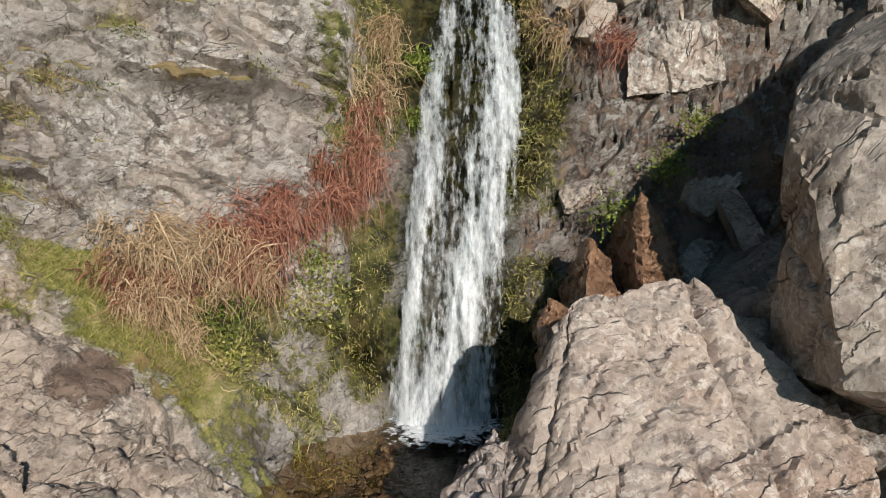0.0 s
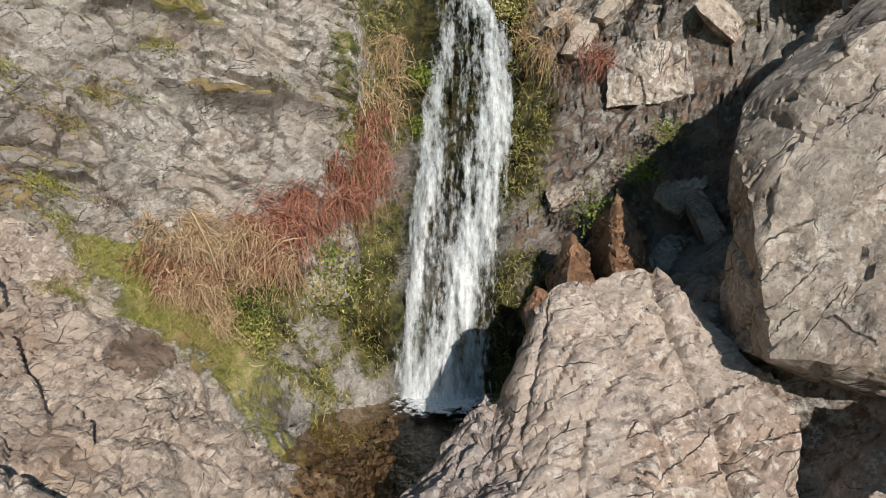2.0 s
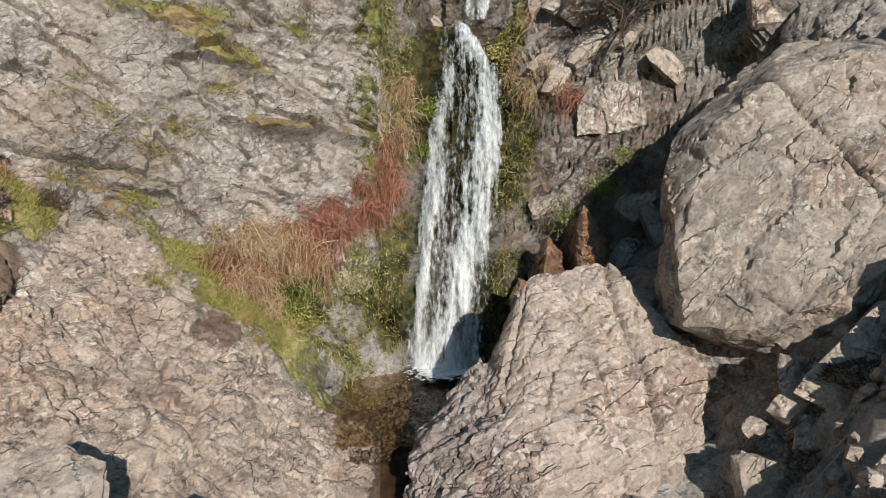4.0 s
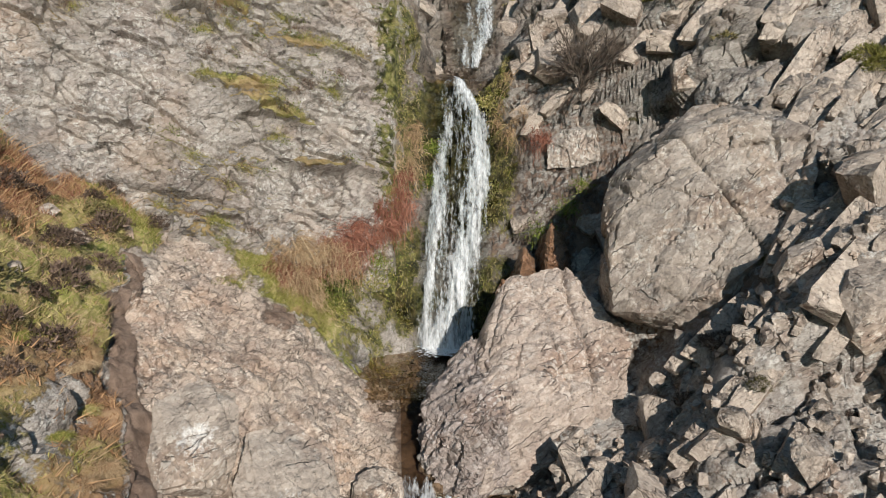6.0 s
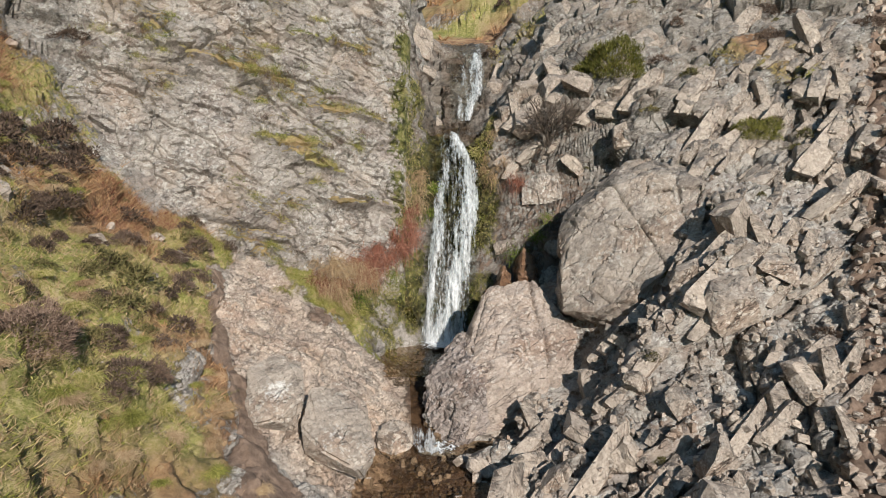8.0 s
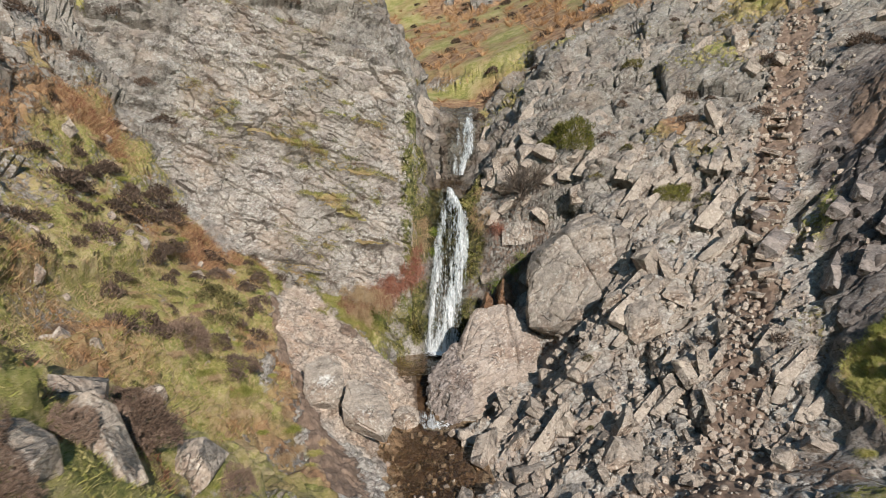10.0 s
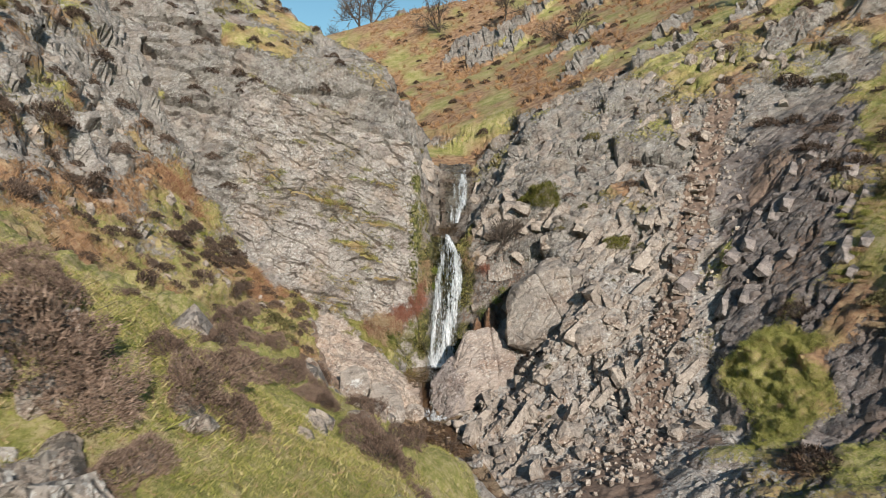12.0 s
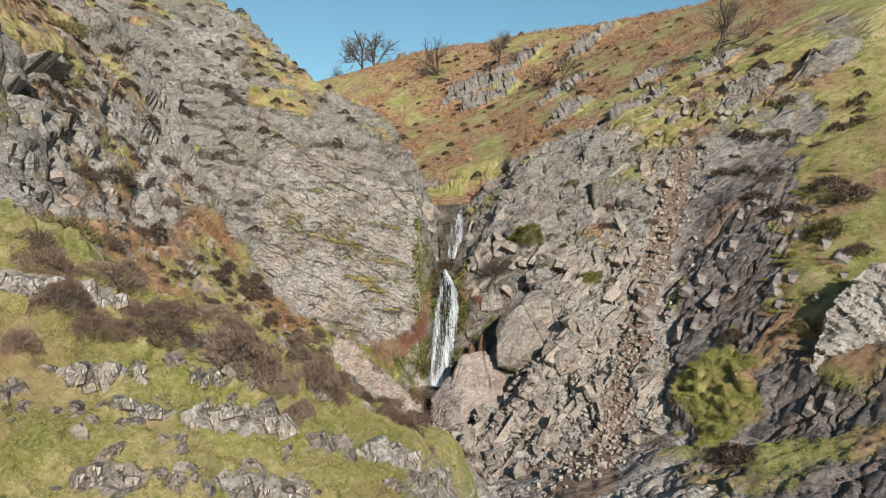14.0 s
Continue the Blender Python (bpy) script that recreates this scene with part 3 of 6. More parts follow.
def build_cliff():
    """The steep face left of the fall, with its ledges and overhangs."""
    nx, nz = 330, 400
    U, V = np.meshgrid(np.linspace(0, 1, nx), np.linspace(0, 1, nz))
    x = (-9.6 + 9.0 * U).ravel()
    low, high = 2.1 - 0.3 * (x + 4), 12.6 - 0.40 * (x + 6)
    z = low + (high - low) * V.ravel()
    foot = np.interp(x, [-12, -9, -7, -5.5, -4, -2.5, -1.5], [-2.6, -2.4, -1.8, -1.5, -1.05, -0.5, -0.1])
    y = np.maximum(z / 2.29 - 0.86 + 0.395 * x, foot + (z - 2.5 + 0.3 * (x + 4)) / 3.2)
    p = np.stack([x, y, z], 1)
    n1, n2 = fbm(p * 0.5, 211, 4), fbm(p * 1.5, 213, 4)
    t = np.array(Euler((radians(10), radians(-16), radians(-10))).to_matrix())
    q = (p + 0.12 * np.stack([n2, n1, -n2], 1)) @ t.T
    s0, j0 = blocks(q / np.array([2.6, 1.6, 0.9]), 41)
    s1, j1 = blocks(q / np.array([0.9, 0.8, 0.5]), 43)
    s2, j2 = blocks(q / np.array([0.34, 0.30, 0.22]), 47)
    d = 0.12 + 0.17 * s0 - 0.08 * np.exp(-j0 / 0.03) + 0.16 * s1 - 0.03 * np.exp(-j1 / 0.05) * np.clip(0.5 + 1.5 * n2, 0, 1) + 0.09 * s2 - 0.02 * np.exp(-j2 / 0.08) + 0.06 * fbm(p * 4, 217, 5) + 0.12 * n1
    green = np.zeros(len(x))
    for lx, lz, run, fall, jut in ((-2.1, 3.85, 1.1, -0.13, 0.28), (-3.0, 4.75, 1.0, -0.35, 0.16), (-4.4, 5.6, 1.6, -0.2, 0.14), (-5.6, 7.6, 1.8, -0.25, 0.16), (-3.4, 8.4, 1.6, -0.15, 0.14), (-2.2, 6.3, 1.0, -0.2, 0.15), (-6.6, 10.2, 1.8, -0.2, 0.15)):
        h = z - (lz + fall * (x - lx)) + 0.10 * n2
        green = np.maximum(green, band(h, 0.02, 0.16, 0.10) * np.clip(1.2 - np.abs(x - lx) / (0.75 * run) + 0.5 * n2, 0, 1))
        d += 2.0 * jut * np.clip(1.4 - np.abs(x - lx) / run, 0, 1) * np.where(h > 0, np.exp(-h / 0.45), np.exp(h / 0.05))
    rim = np.minimum(np.minimum(U, 1 - U) / 0.05, np.minimum(V, 1 - V) / 0.035).ravel()
    d = np.where(rim < 1, d * rim - 0.5 * (1 - np.clip(rim, 0, 1)) ** 2, d)
    nrm = np.array([0.34, -0.86, 0.37])
    p = p + d[:, None] * nrm
    G = p.reshape(nz, nx, 3)
    flat = np.clip(np.gradient(G[:, :, 1], axis=0) / (np.abs(np.gradient(G[:, :, 2], axis=0)) + 1e-3) - 0.55, 0, 1.5).ravel()
    grass = np.clip(-0.08 + 0.5 * n1 + 0.4 * flat + 0.25 * n2 - 0.25 * (z < 2.6) + 0.7 * green, 0, 1)
    moss = np.clip((x + 1.7) / 0.8, 0, 1) * (0.6 + 0.5 * n2)
    zero = np.zeros(len(x))
    ids = np.arange(nx * nz).reshape(nz, nx)
    quads = np.stack([ids[:-1, :-1], ids[:-1, 1:], ids[1:, 1:], ids[1:, :-1]], 2).reshape(-1, 4)
    me = bpy.data.meshes.new("cliff")
    me.from_pydata(p.tolist(), [], quads.tolist())
    for name, v in (("weathered", np.clip(0.10 + 0.9 * n1 + 0.5 * n2 + 0.3 * np.clip((z - 6) / 4, 0, 1), 0, 1)), ("grass", grass), ("purple_shade", zero), ("soil", zero), ("moss", np.clip(moss, 0, 1)), ("wet", zero), ("bracken", np.clip(0.4 + n2, 0, 1) * 0.6), ("warm", zero + 0.1)):
        me.attributes.new(name, "FLOAT", "POINT").data.foreach_set("value", v.astype(np.float32))
    me.polygons.foreach_set("use_smooth", np.ones(len(quads), bool))
    me.set_sharp_from_angle(angle=radians(30))
    me.materials.append(M_GROUND)
    tagged(new("cliff", me), "steep grey lichened rock face with ledges of moss and grass", "cliff", kind="structure")
    return p, grass


CLIFF, CLIFF_GRASS = build_cliff()

# ---- helpers for things ----
def mesh_of(name, verts, faces, material, smooth=False, values=None):
    """A mesh from arrays of corners and equal-sided faces."""
    me = bpy.data.meshes.new(name)
    verts, faces = np.asarray(verts, np.float32), np.asarray(faces, np.int32)
    n = faces.shape[1]
    me.vertices.add(len(verts))
    me.vertices.foreach_set("co", verts.ravel())
    me.loops.add(faces.size)
    me.loops.foreach_set("vertex_index", faces.ravel())
    me.polygons.add(len(faces))
    me.polygons.foreach_set("loop_start", (np.arange(len(faces)) * n).astype(np.int32))
    me.polygons.foreach_set("loop_total", np.full(len(faces), n, np.int32))
    me.polygons.foreach_set("use_smooth", np.full(len(faces), smooth, bool))
    me.update(calc_edges=True)
    for key, v in (values or {}).items():
        me.attributes.new(key, "FLOAT", "POINT").data.foreach_set("value", np.asarray(v, np.float32))
    me.materials.append(material)
    return me


def part(name, me, parent, label=""):
    ob = new(name, me)
    ob.parent = parent
    return tagged(ob, label) if label else ob


def ground_at(x, y):
    """The surface of the ground nearest to (x, y) in plan."""
    i = min(max(int(np.searchsorted(GY, y)), 1), len(GY) - 2)
    j = min(max(int(np.searchsorted(GX, x)), 1), len(GX) - 2)
    near = GROUND[i - 1:i + 2, j - 1:j + 2].reshape(-1, 3)
    k = int(np.argmin((near[:, 0] - x) ** 2 + (near[:, 1] - y) ** 2))
    return Vector(near[k])


def hull_bm(points):
    bm = bmesh.new()
    for p in points:
        bm.verts.new(p)
    bmesh.ops.convex_hull(bm, input=bm.verts)
    loose = [v for v in bm.verts if not v.link_faces]
    bmesh.ops.delete(bm, geom=loose, context="VERTS")
    bmesh.ops.recalc_face_normals(bm, faces=bm.faces)
    return bm


def stone_mesh(name, corners, seed, material, edge=0.12, grain=(0.10, 0.05), cell=(0.9, 0.6, 0.35), turn=(10, -35, 25), soft=0.0, joints=()):
    """A broken stone: the hull of its corners, cut fine and roughened with joints and steps."""
    bm = hull_bm(corners)
    if soft:
        bmesh.ops.bevel(bm, geom=list(bm.edges), offset=soft, segments=2, affect="EDGES", clamp_overlap=True)
    bmesh.ops.triangulate(bm, faces=bm.faces)
    for _ in range(8):
        long = [e for e in bm.edges if e.calc_length() > edge]
        if not long:
            break
        bmesh.ops.subdivide_edges(bm, edges=long, cuts=1)
        bmesh.ops.triangulate(bm, faces=[f for f in bm.faces if len(f.verts) > 3])
    bm.normal_update()
    p = np.array([v.co for v in bm.verts])
    nrm = np.array([v.normal for v in bm.verts])
    t = np.array(Euler([radians(a) for a in turn]).to_matrix())
    q = p @ t.T + 3.7 * seed
    s1, j1 = blocks(q / np.array(cell), seed)
    s2, j2 = blocks(q / (np.array(cell) * 0.35), seed + 3)
    d = grain[0] * (s1 - 0.8 * np.exp(-j1 / 0.05)) + grain[1] * (s2 - 0.7 * np.exp(-j2 / 0.06)) + 0.3 * grain[1] * fbm(q * 4, seed + 9, 3)
    for nx_, ny_, nz_, at, deep in joints:
        far = np.abs(p @ np.array([nx_, ny_, nz_]) - at + 0.05 * fbm(q * 1.3, seed + 15, 3))
        d -= deep * np.exp(-far / 0.035)
    p = p + nrm * d[:, None]
    for v, c in zip(bm.verts, p):
        v.co = c
    for f in bm.faces:
        f.smooth = True
    me = bpy.data.meshes.new(name)
    bm.to_mesh(me)
    bm.free()
    me.materials.append(material)
    me.set_sharp_from_angle(angle=radians(28))
    return me


def block_corners(rng, sx, sy, sz, skew=0.28):
    """Corners of an uneven block with some of its edges knocked off."""
    pts = []
    for a in (-1, 1):
        for b in (-1, 1):
            for c in (-1, 1):
                p = np.array([a * sx, b * sy, c * sz]) / 2 * (1 + rng.uniform(-skew, skew * 0.4, 3))
                if rng.random() < 0.5:
                    pts.append(p * np.array([0.72, 1, 1]))
                    pts.append(p * np.array([1, 0.75, 0.8]))
                else:
                    pts.append(p)
    return pts


def strip_mesh(name, lines, widths, material):
    """Flat bent strips, one along each row of points; lines is (n, m, 3)."""
    n, m, _ = lines.shape
    along = np.gradient(lines, axis=1)
    side = np.cross(along, np.random.normal(size=(n, 1, 3)))
    side /= np.linalg.norm(side, axis=2, keepdims=True) + 1e-9
    taper = np.linspace(1, 0.25, m)[None, :, None]
    off = side * np.asarray(widths).reshape(-1, 1, 1) * taper / 2
    v = np.stack([lines - off, lines + off], 2).reshape(-1, 3)
    base = (np.arange(n)[:, None] * m + np.arange(m - 1)[None, :]) * 2
    f = np.stack([base, base + 1, base + 3, base + 2], 2).reshape(-1, 4)
    return mesh_of(name, v, f, material)


def blade_mesh(name, roots, tips, width, material, sides=None):
    """Thin three-cornered blades from roots to tips."""
    n = len(roots)
    s = np.cross(tips - roots, np.random.normal(size=(n, 3))) if sides is None else sides
    s *= (np.asarray(width).reshape(-1, 1) / 2) / (np.linalg.norm(s, axis=1, keepdims=True) + 1e-9)
    v = np.stack([roots - s, roots + s, tips], 1).reshape(-1, 3)
    return mesh_of(name, v, np.arange(3 * n).reshape(-1, 3), material)


# ---- more materials ----
def make_leafy(name, stops, roughness=0.8, island=True, sheer=0.0, scale=3.0):
    """Plants: colours that vary from blade to blade and from plant to plant."""
    m, nt, b = mat(name)
    g = nt.nodes.new("ShaderNodeNewGeometry")
    oi = nt.nodes.new("ShaderNodeObjectInfo")
    r = math_node(nt, "ADD", math_node(nt, "MULTIPLY", g.outputs["Random Per Island"], 0.65), math_node(nt, "MULTIPLY", oi.outputs["Random"], 0.35))
    r = math_node(nt, "ADD", math_node(nt, "MULTIPLY", r, 0.6), math_node(nt, "MULTIPLY", noise_fac(nt, coords(nt), scale, 4), 0.4))
    nt.links.new(ramp(nt, r, stops), b.inputs["Base Color"])
    b.inputs["Roughness"].default_value = roughness
    b.inputs["Specular IOR Level"].default_value = 0.2
    return m


M_HEATHER = make_leafy("heather_twigs", [(0.25, (0.07, 0.048, 0.037)), (0.5, (0.19, 0.128, 0.095)), (0.75, (0.36, 0.26, 0.20))])
M_HEATHER_DARK = make_leafy("dark_heather", [(0.25, (0.04, 0.029, 0.022)), (0.5, (0.11, 0.075, 0.055)), (0.75, (0.22, 0.16, 0.125))])
M_HEATHER_GREEN = make_leafy("green_heather", [(0.25, (0.06, 0.055, 0.022)), (0.5, (0.14, 0.125, 0.05)), (0.75, (0.27, 0.22, 0.10))])
M_GORSE = make_leafy("gorse_needles", [(0.25, (0.05, 0.055, 0.015)), (0.5, (0.14, 0.14, 0.03)), (0.75, (0.30, 0.26, 0.08))])
M_BRACKEN = make_leafy("dead_fern", [(0.2, (0.09, 0.035, 0.026)), (0.45, (0.23, 0.085, 0.056)), (0.75, (0.40, 0.20, 0.135))])
M_FERN = make_leafy("dry_bracken", [(0.2, (0.17, 0.09, 0.045)), (0.5, (0.42, 0.25, 0.13)), (0.8, (0.56, 0.39, 0.23))])
M_STRAW = make_leafy("dead_straw", [(0.2, (0.19, 0.11, 0.06)), (0.5, (0.40, 0.28, 0.165)), (0.8, (0.60, 0.47, 0.30))])
M_GRASS = make_leafy("turf_blades", [(0.2, (0.08, 0.09, 0.022)), (0.42, (0.22, 0.23, 0.048)), (0.58, (0.38, 0.34, 0.11)), (0.75, (0.56, 0.46, 0.25))], scale=0.6)
M_LEAF = make_leafy("fresh_leaves", [(0.2, (0.05, 0.075, 0.015)), (0.5, (0.14, 0.18, 0.03)), (0.8, (0.30, 0.32, 0.08))])
M_TUFT = make_leafy("mossy_grass", [(0.2, (0.12, 0.14, 0.03)), (0.45, (0.27, 0.28, 0.06)), (0.75, (0.46, 0.42, 0.16))])
M_TWIG = make_leafy("grey_twigs", [(0.2, (0.06, 0.045, 0.035)), (0.5, (0.15, 0.115, 0.09)), (0.8, (0.27, 0.22, 0.18))])


def make_bark():
    m, nt, b = mat("bark")
    nt.links.new(ramp(nt, noise_fac(nt, coords(nt), 6, 5), [(0.3, (0.045, 0.035, 0.028)), (0.7, (0.14, 0.11, 0.085))]), b.inputs["Base Color"])
    b.inputs["Roughness"].default_value = 0.9
    return m


M_BARK = make_bark()
M_RUST = make_rock("rusty_wet_stone", (0.50, 0.31, 0.20), (0, 60, 0), 0.35)
M_BED = make_rock("brown_bed_stone", (0.40, 0.32, 0.24), (0, 60, 0), 0.4)
M_DARKROCK = make_rock("purple_grey_stone", (0.72, 0.67, 0.67), (0, 40, 30))
M_WETROCK = make_rock("dark_wet_stone", (0.36, 0.32, 0.28), (0, 60, 0), 0.3)


def make_fall():
    """White water broken into strands; the gaps let the wet stone show."""
    m, nt, b = mat("falling_water")
    out = nt.nodes["Material Output"]
    a_u, a_v = attr(nt, "across"), attr(nt, "down")
    cx = nt.nodes.new("ShaderNodeCombineXYZ")
    nt.links.new(math_node(nt, "MULTIPLY", a_u, 1.0), cx.inputs[0])
    nt.links.new(math_node(nt, "MULTIPLY", a_v, 0.16), cx.inputs[1])
    nt.links.new(attr(nt, "layer"), cx.inputs[2])
    strands = noise_fac(nt, cx.outputs[0], 5.5, 5, 0.6)
    cy = nt.nodes.new("ShaderNodeCombineXYZ")
    nt.links.new(a_u, cy.inputs[0])
    nt.links.new(math_node(nt, "MULTIPLY", a_v, 0.38), cy.inputs[1])
    nt.links.new(attr(nt, "layer"), cy.inputs[2])
    drops = noise_fac(nt, cy.outputs[0], 17, 4, 0.65)
    dens = math_node(nt, "ADD", math_node(nt, "MULTIPLY", strands, 0.62), math_node(nt, "MULTIPLY", drops, 0.38))
    dens = math_node(nt, "ADD", dens, attr(nt, "flow"))
    white = ramp(nt, dens, [(0.46, (0, 0, 0)), (0.66, (1, 1, 1))])
    b.inputs["Base Color"].default_value = (0.74, 0.77, 0.79, 1)
    b.inputs["Roughness"].default_value = 0.35
    b.inputs["Specular IOR Level"].default_value = 0.4
    tr = nt.nodes.new("ShaderNodeBsdfTranslucent")
    tr.inputs[0].default_value = (0.9, 0.92, 0.94, 1)
    m1 = nt.nodes.new("ShaderNodeMixShader")
    m1.inputs[0].default_value = 0.25
    nt.links.new(b.outputs[0], m1.inputs[1])
    nt.links.new(tr.outputs[0], m1.inputs[2])
    clear = nt.nodes.new("ShaderNodeBsdfTransparent")
    clear.inputs[0].default_value = (0.93, 0.95, 0.95, 1)
    m2 = nt.nodes.new("ShaderNodeMixShader")
    nt.links.new(white, m2.inputs[0])
    nt.links.new(clear.outputs[0], m2.inputs[1])
    nt.links.new(m1.outputs[0], m2.inputs[2])
    nt.links.new(m2.outputs[0], out.inputs[0])
    bump(nt, b, dens, 0.6, 0.06)
    return m


def make_pool():
    m, nt, b = mat("clear_brown_water")
    out = nt.nodes["Material Output"]
    p = coords(nt)
    h = math_node(nt, "ADD", noise_fac(nt, p, 7, 3), math_node(nt, "MULTIPLY", noise_fac(nt, p, 22, 2), 0.4))
    gl = nt.nodes.new("ShaderNodeBsdfGlossy")
    gl.inputs["Roughness"].default_value = 0.06
    cl = nt.nodes.new("ShaderNodeBsdfTransparent")
    cl.inputs[0].default_value = (0.60, 0.49, 0.36, 1)
    fr = nt.nodes.new("ShaderNodeFresnel")
    fr.inputs[0].default_value = 1.33
    bp = nt.nodes.new("ShaderNodeBump")
    bp.inputs["Strength"].default_value, bp.inputs["Distance"].default_value = 0.5, 0.05
    nt.links.new(h, bp.inputs["Height"])
    nt.links.new(bp.outputs[0], gl.inputs["Normal"])
    nt.links.new(bp.outputs[0], fr.inputs["Normal"])
    mx = nt.nodes.new("ShaderNodeMixShader")
    nt.links.new(fr.outputs[0], mx.inputs[0])
    nt.links.new(cl.outputs[0], mx.inputs[1])
    nt.links.new(gl.outputs[0], mx.inputs[2])
    nt.links.new(mx.outputs[0], out.inputs[0])
    return m


def make_foam():
    m, nt, b = mat("foam")
    out = nt.nodes["Material Output"]
    f = noise_fac(nt, coords(nt), 9, 6, 0.65)
    white = ramp(nt, math_node(nt, "ADD", f, attr(nt, "flow")), [(0.48, (0, 0, 0)), (0.62, (1, 1, 1))])
    b.inputs["Base Color"].default_value = (0.88, 0.91, 0.93, 1)
    b.inputs["Roughness"].default_value = 0.5
    clear = nt.nodes.new("ShaderNodeBsdfTransparent")
    mx = nt.nodes.new("ShaderNodeMixShader")
    nt.links.new(white, mx.inputs[0])
    nt.links.new(clear.outputs[0], mx.inputs[1])
    nt.links.new(b.outputs[0], mx.inputs[2])
    nt.links.new(mx.outputs[0], out.inputs[0])
    bump(nt, b, f, 0.8, 0.08)
    return m


M_FALL, M_POOL, M_FOAM = make_fall(), make_pool(), make_foam()


# ---- water ----
def water_sheet(name, parent, rows, layer, lift, flow, label="", nu=46, nv=170):
    """A sheet of falling water. rows: height, depth y, left x, right x, from the top down."""
    rows = np.array(rows, float)
    s = np.concatenate([[0], np.cumsum(np.hypot(np.diff(rows[:, 0]), np.diff(rows[:, 1])))])
    v = np.linspace(0, s[-1], nv)
    z, y, xl, xr = [np.interp(v, s, rows[:, i]) for i in range(4)]
    u = np.linspace(0, 1, nu)
    V, U = np.meshgrid(v, u, indexing="ij")
    X = xl[:, None] + (xr - xl)[:, None] * U
    p = np.stack([X * 3, V * 0.7, np.full_like(V, layer * 5.0)], 2).reshape(-1, 3)
    ridge = fbm(p, 101 + layer, 3).reshape(V.shape)
    wob = fbm(np.stack([np.full(nv, layer), v * 0.8, v * 0], 1), 111, 3)
    X = X + 0.05 * wob[:, None]
    out = lift + 0.10 * ridge + 0.16 * np.sin(np.pi * U)
    Y, Z = y[:, None] - out, z[:, None] + 0.25 * out
    rim = np.clip(np.minimum(U, 1 - U) / 0.16, 0, 1)
    fl = flow(U, V / s[-1]) - 0.16 * (1 - rim)
    verts = np.stack([X, Y, Z], 2).reshape(-1, 3)
    ids = np.arange(nu * nv).reshape(nv, nu)
    quads = np.stack([ids[:-1, :-1], ids[1:, :-1], ids[1:, 1:], ids[:-1, 1:]], 2).reshape(-1, 4)
    me = mesh_of(name, verts, quads, M_FALL, True, {"across": X.ravel(), "down": V.ravel(), "layer": np.full(X.size, layer * 3.1), "flow": fl.ravel()})
    return part(name, me, parent, label)


MAIN = [(5.98, 3.1, 0.25, 0.72), (5.90, 2.7, 0.20, 0.78), (5.5, 2.40, 0.12, 1.0), (4.9, 2.05, 0.06, 1.36), (4.2, 1.68, -0.02, 1.46), (3.5, 1.35, -0.12, 1.48),
        (2.9, 1.10, -0.17, 1.30), (2.25, 0.85, -0.26, 1.26), (1.5, 0.58, -0.32, 1.16), (0.98, 0.42, -0.34, 1.06), (0.25, 0.16, -0.36, 1.0), (-0.02, 0.08, -0.36, 1.0)]
UPPER = [(9.95, 11.9, 0.5, 2.0), (9.6, 10.8, 0.45, 2.0), (9.25, 9.6, 0.4, 1.95), (8.6, 8.7, 0.45, 1.9), (7.6, 7.4, 0.5, 1.8), (6.9, 6.6, 0.55, 1.45), (6.45, 6.1, 0.6, 1.3)]


def main_flow(u, v):
    left = np.exp(-((u - 0.10 - 0.05 * v) / 0.13) ** 2)
    mid = np.exp(-((u - (0.62 + 0.20 * np.sin(3.2 * v + 0.4))) / 0.20) ** 2)
    foot = np.clip((v - 0.90) / 0.1, 0, 1)
    head = np.clip((0.22 - v) / 0.2, 0, 1)
    return -0.045 + 0.12 * left * np.clip(v * 3, 0.3, 1) + 0.12 * mid + 0.10 * foot + 0.03 * head


waterfall = tagged(new("waterfall"), "white waterfall sliding in strands down dark wet rock", "waterfall")
water_sheet("water_sheet", waterfall, MAIN, 0, 0.10, main_flow)
water_sheet("water_veil", waterfall, MAIN, 1, 0.22, lambda u, v: main_flow(u, v) - 0.035, "loose outer veil of falling drops")
upper_fall = tagged(new("waterfall"), "small upper waterfall in two white strands over black rock", "waterfall")
water_sheet("water_sheet", upper_fall, UPPER, 2, 0.24, lambda u, v: -0.10 + 0.17 * np.exp(-((u - 0.75) / 0.17) ** 2) + 0.10 * np.exp(-((u - 0.38) / 0.10) ** 2) - 0.10 * (v < 0.35))
water_sheet("water_veil", upper_fall, UPPER, 3, 0.30, lambda u, v: -0.11 + 0.16 * np.exp(-((u - 0.8) / 0.14) ** 2) - 0.10 * (v < 0.35))
cascade = tagged(new("cascade"), "short white cascade spilling between boulders into the stream", "cascade")
water_sheet("water_sheet", cascade, [(-0.08, -2.9, -0.5, -0.1), (-0.35, -3.8, -0.42, -0.12), (-0.62, -4.35, -0.45, 0.0), (-0.98, -4.75, -0.45, 0.2), (-1.10, -5.2, -0.3, 0.5), (-1.12, -5.7, 0.0, 0.7)], 4, 0.06,
            lambda u, v: -0.20 + 0.24 * band(v, 0.62, 0.85, 0.10), nu=30, nv=80)


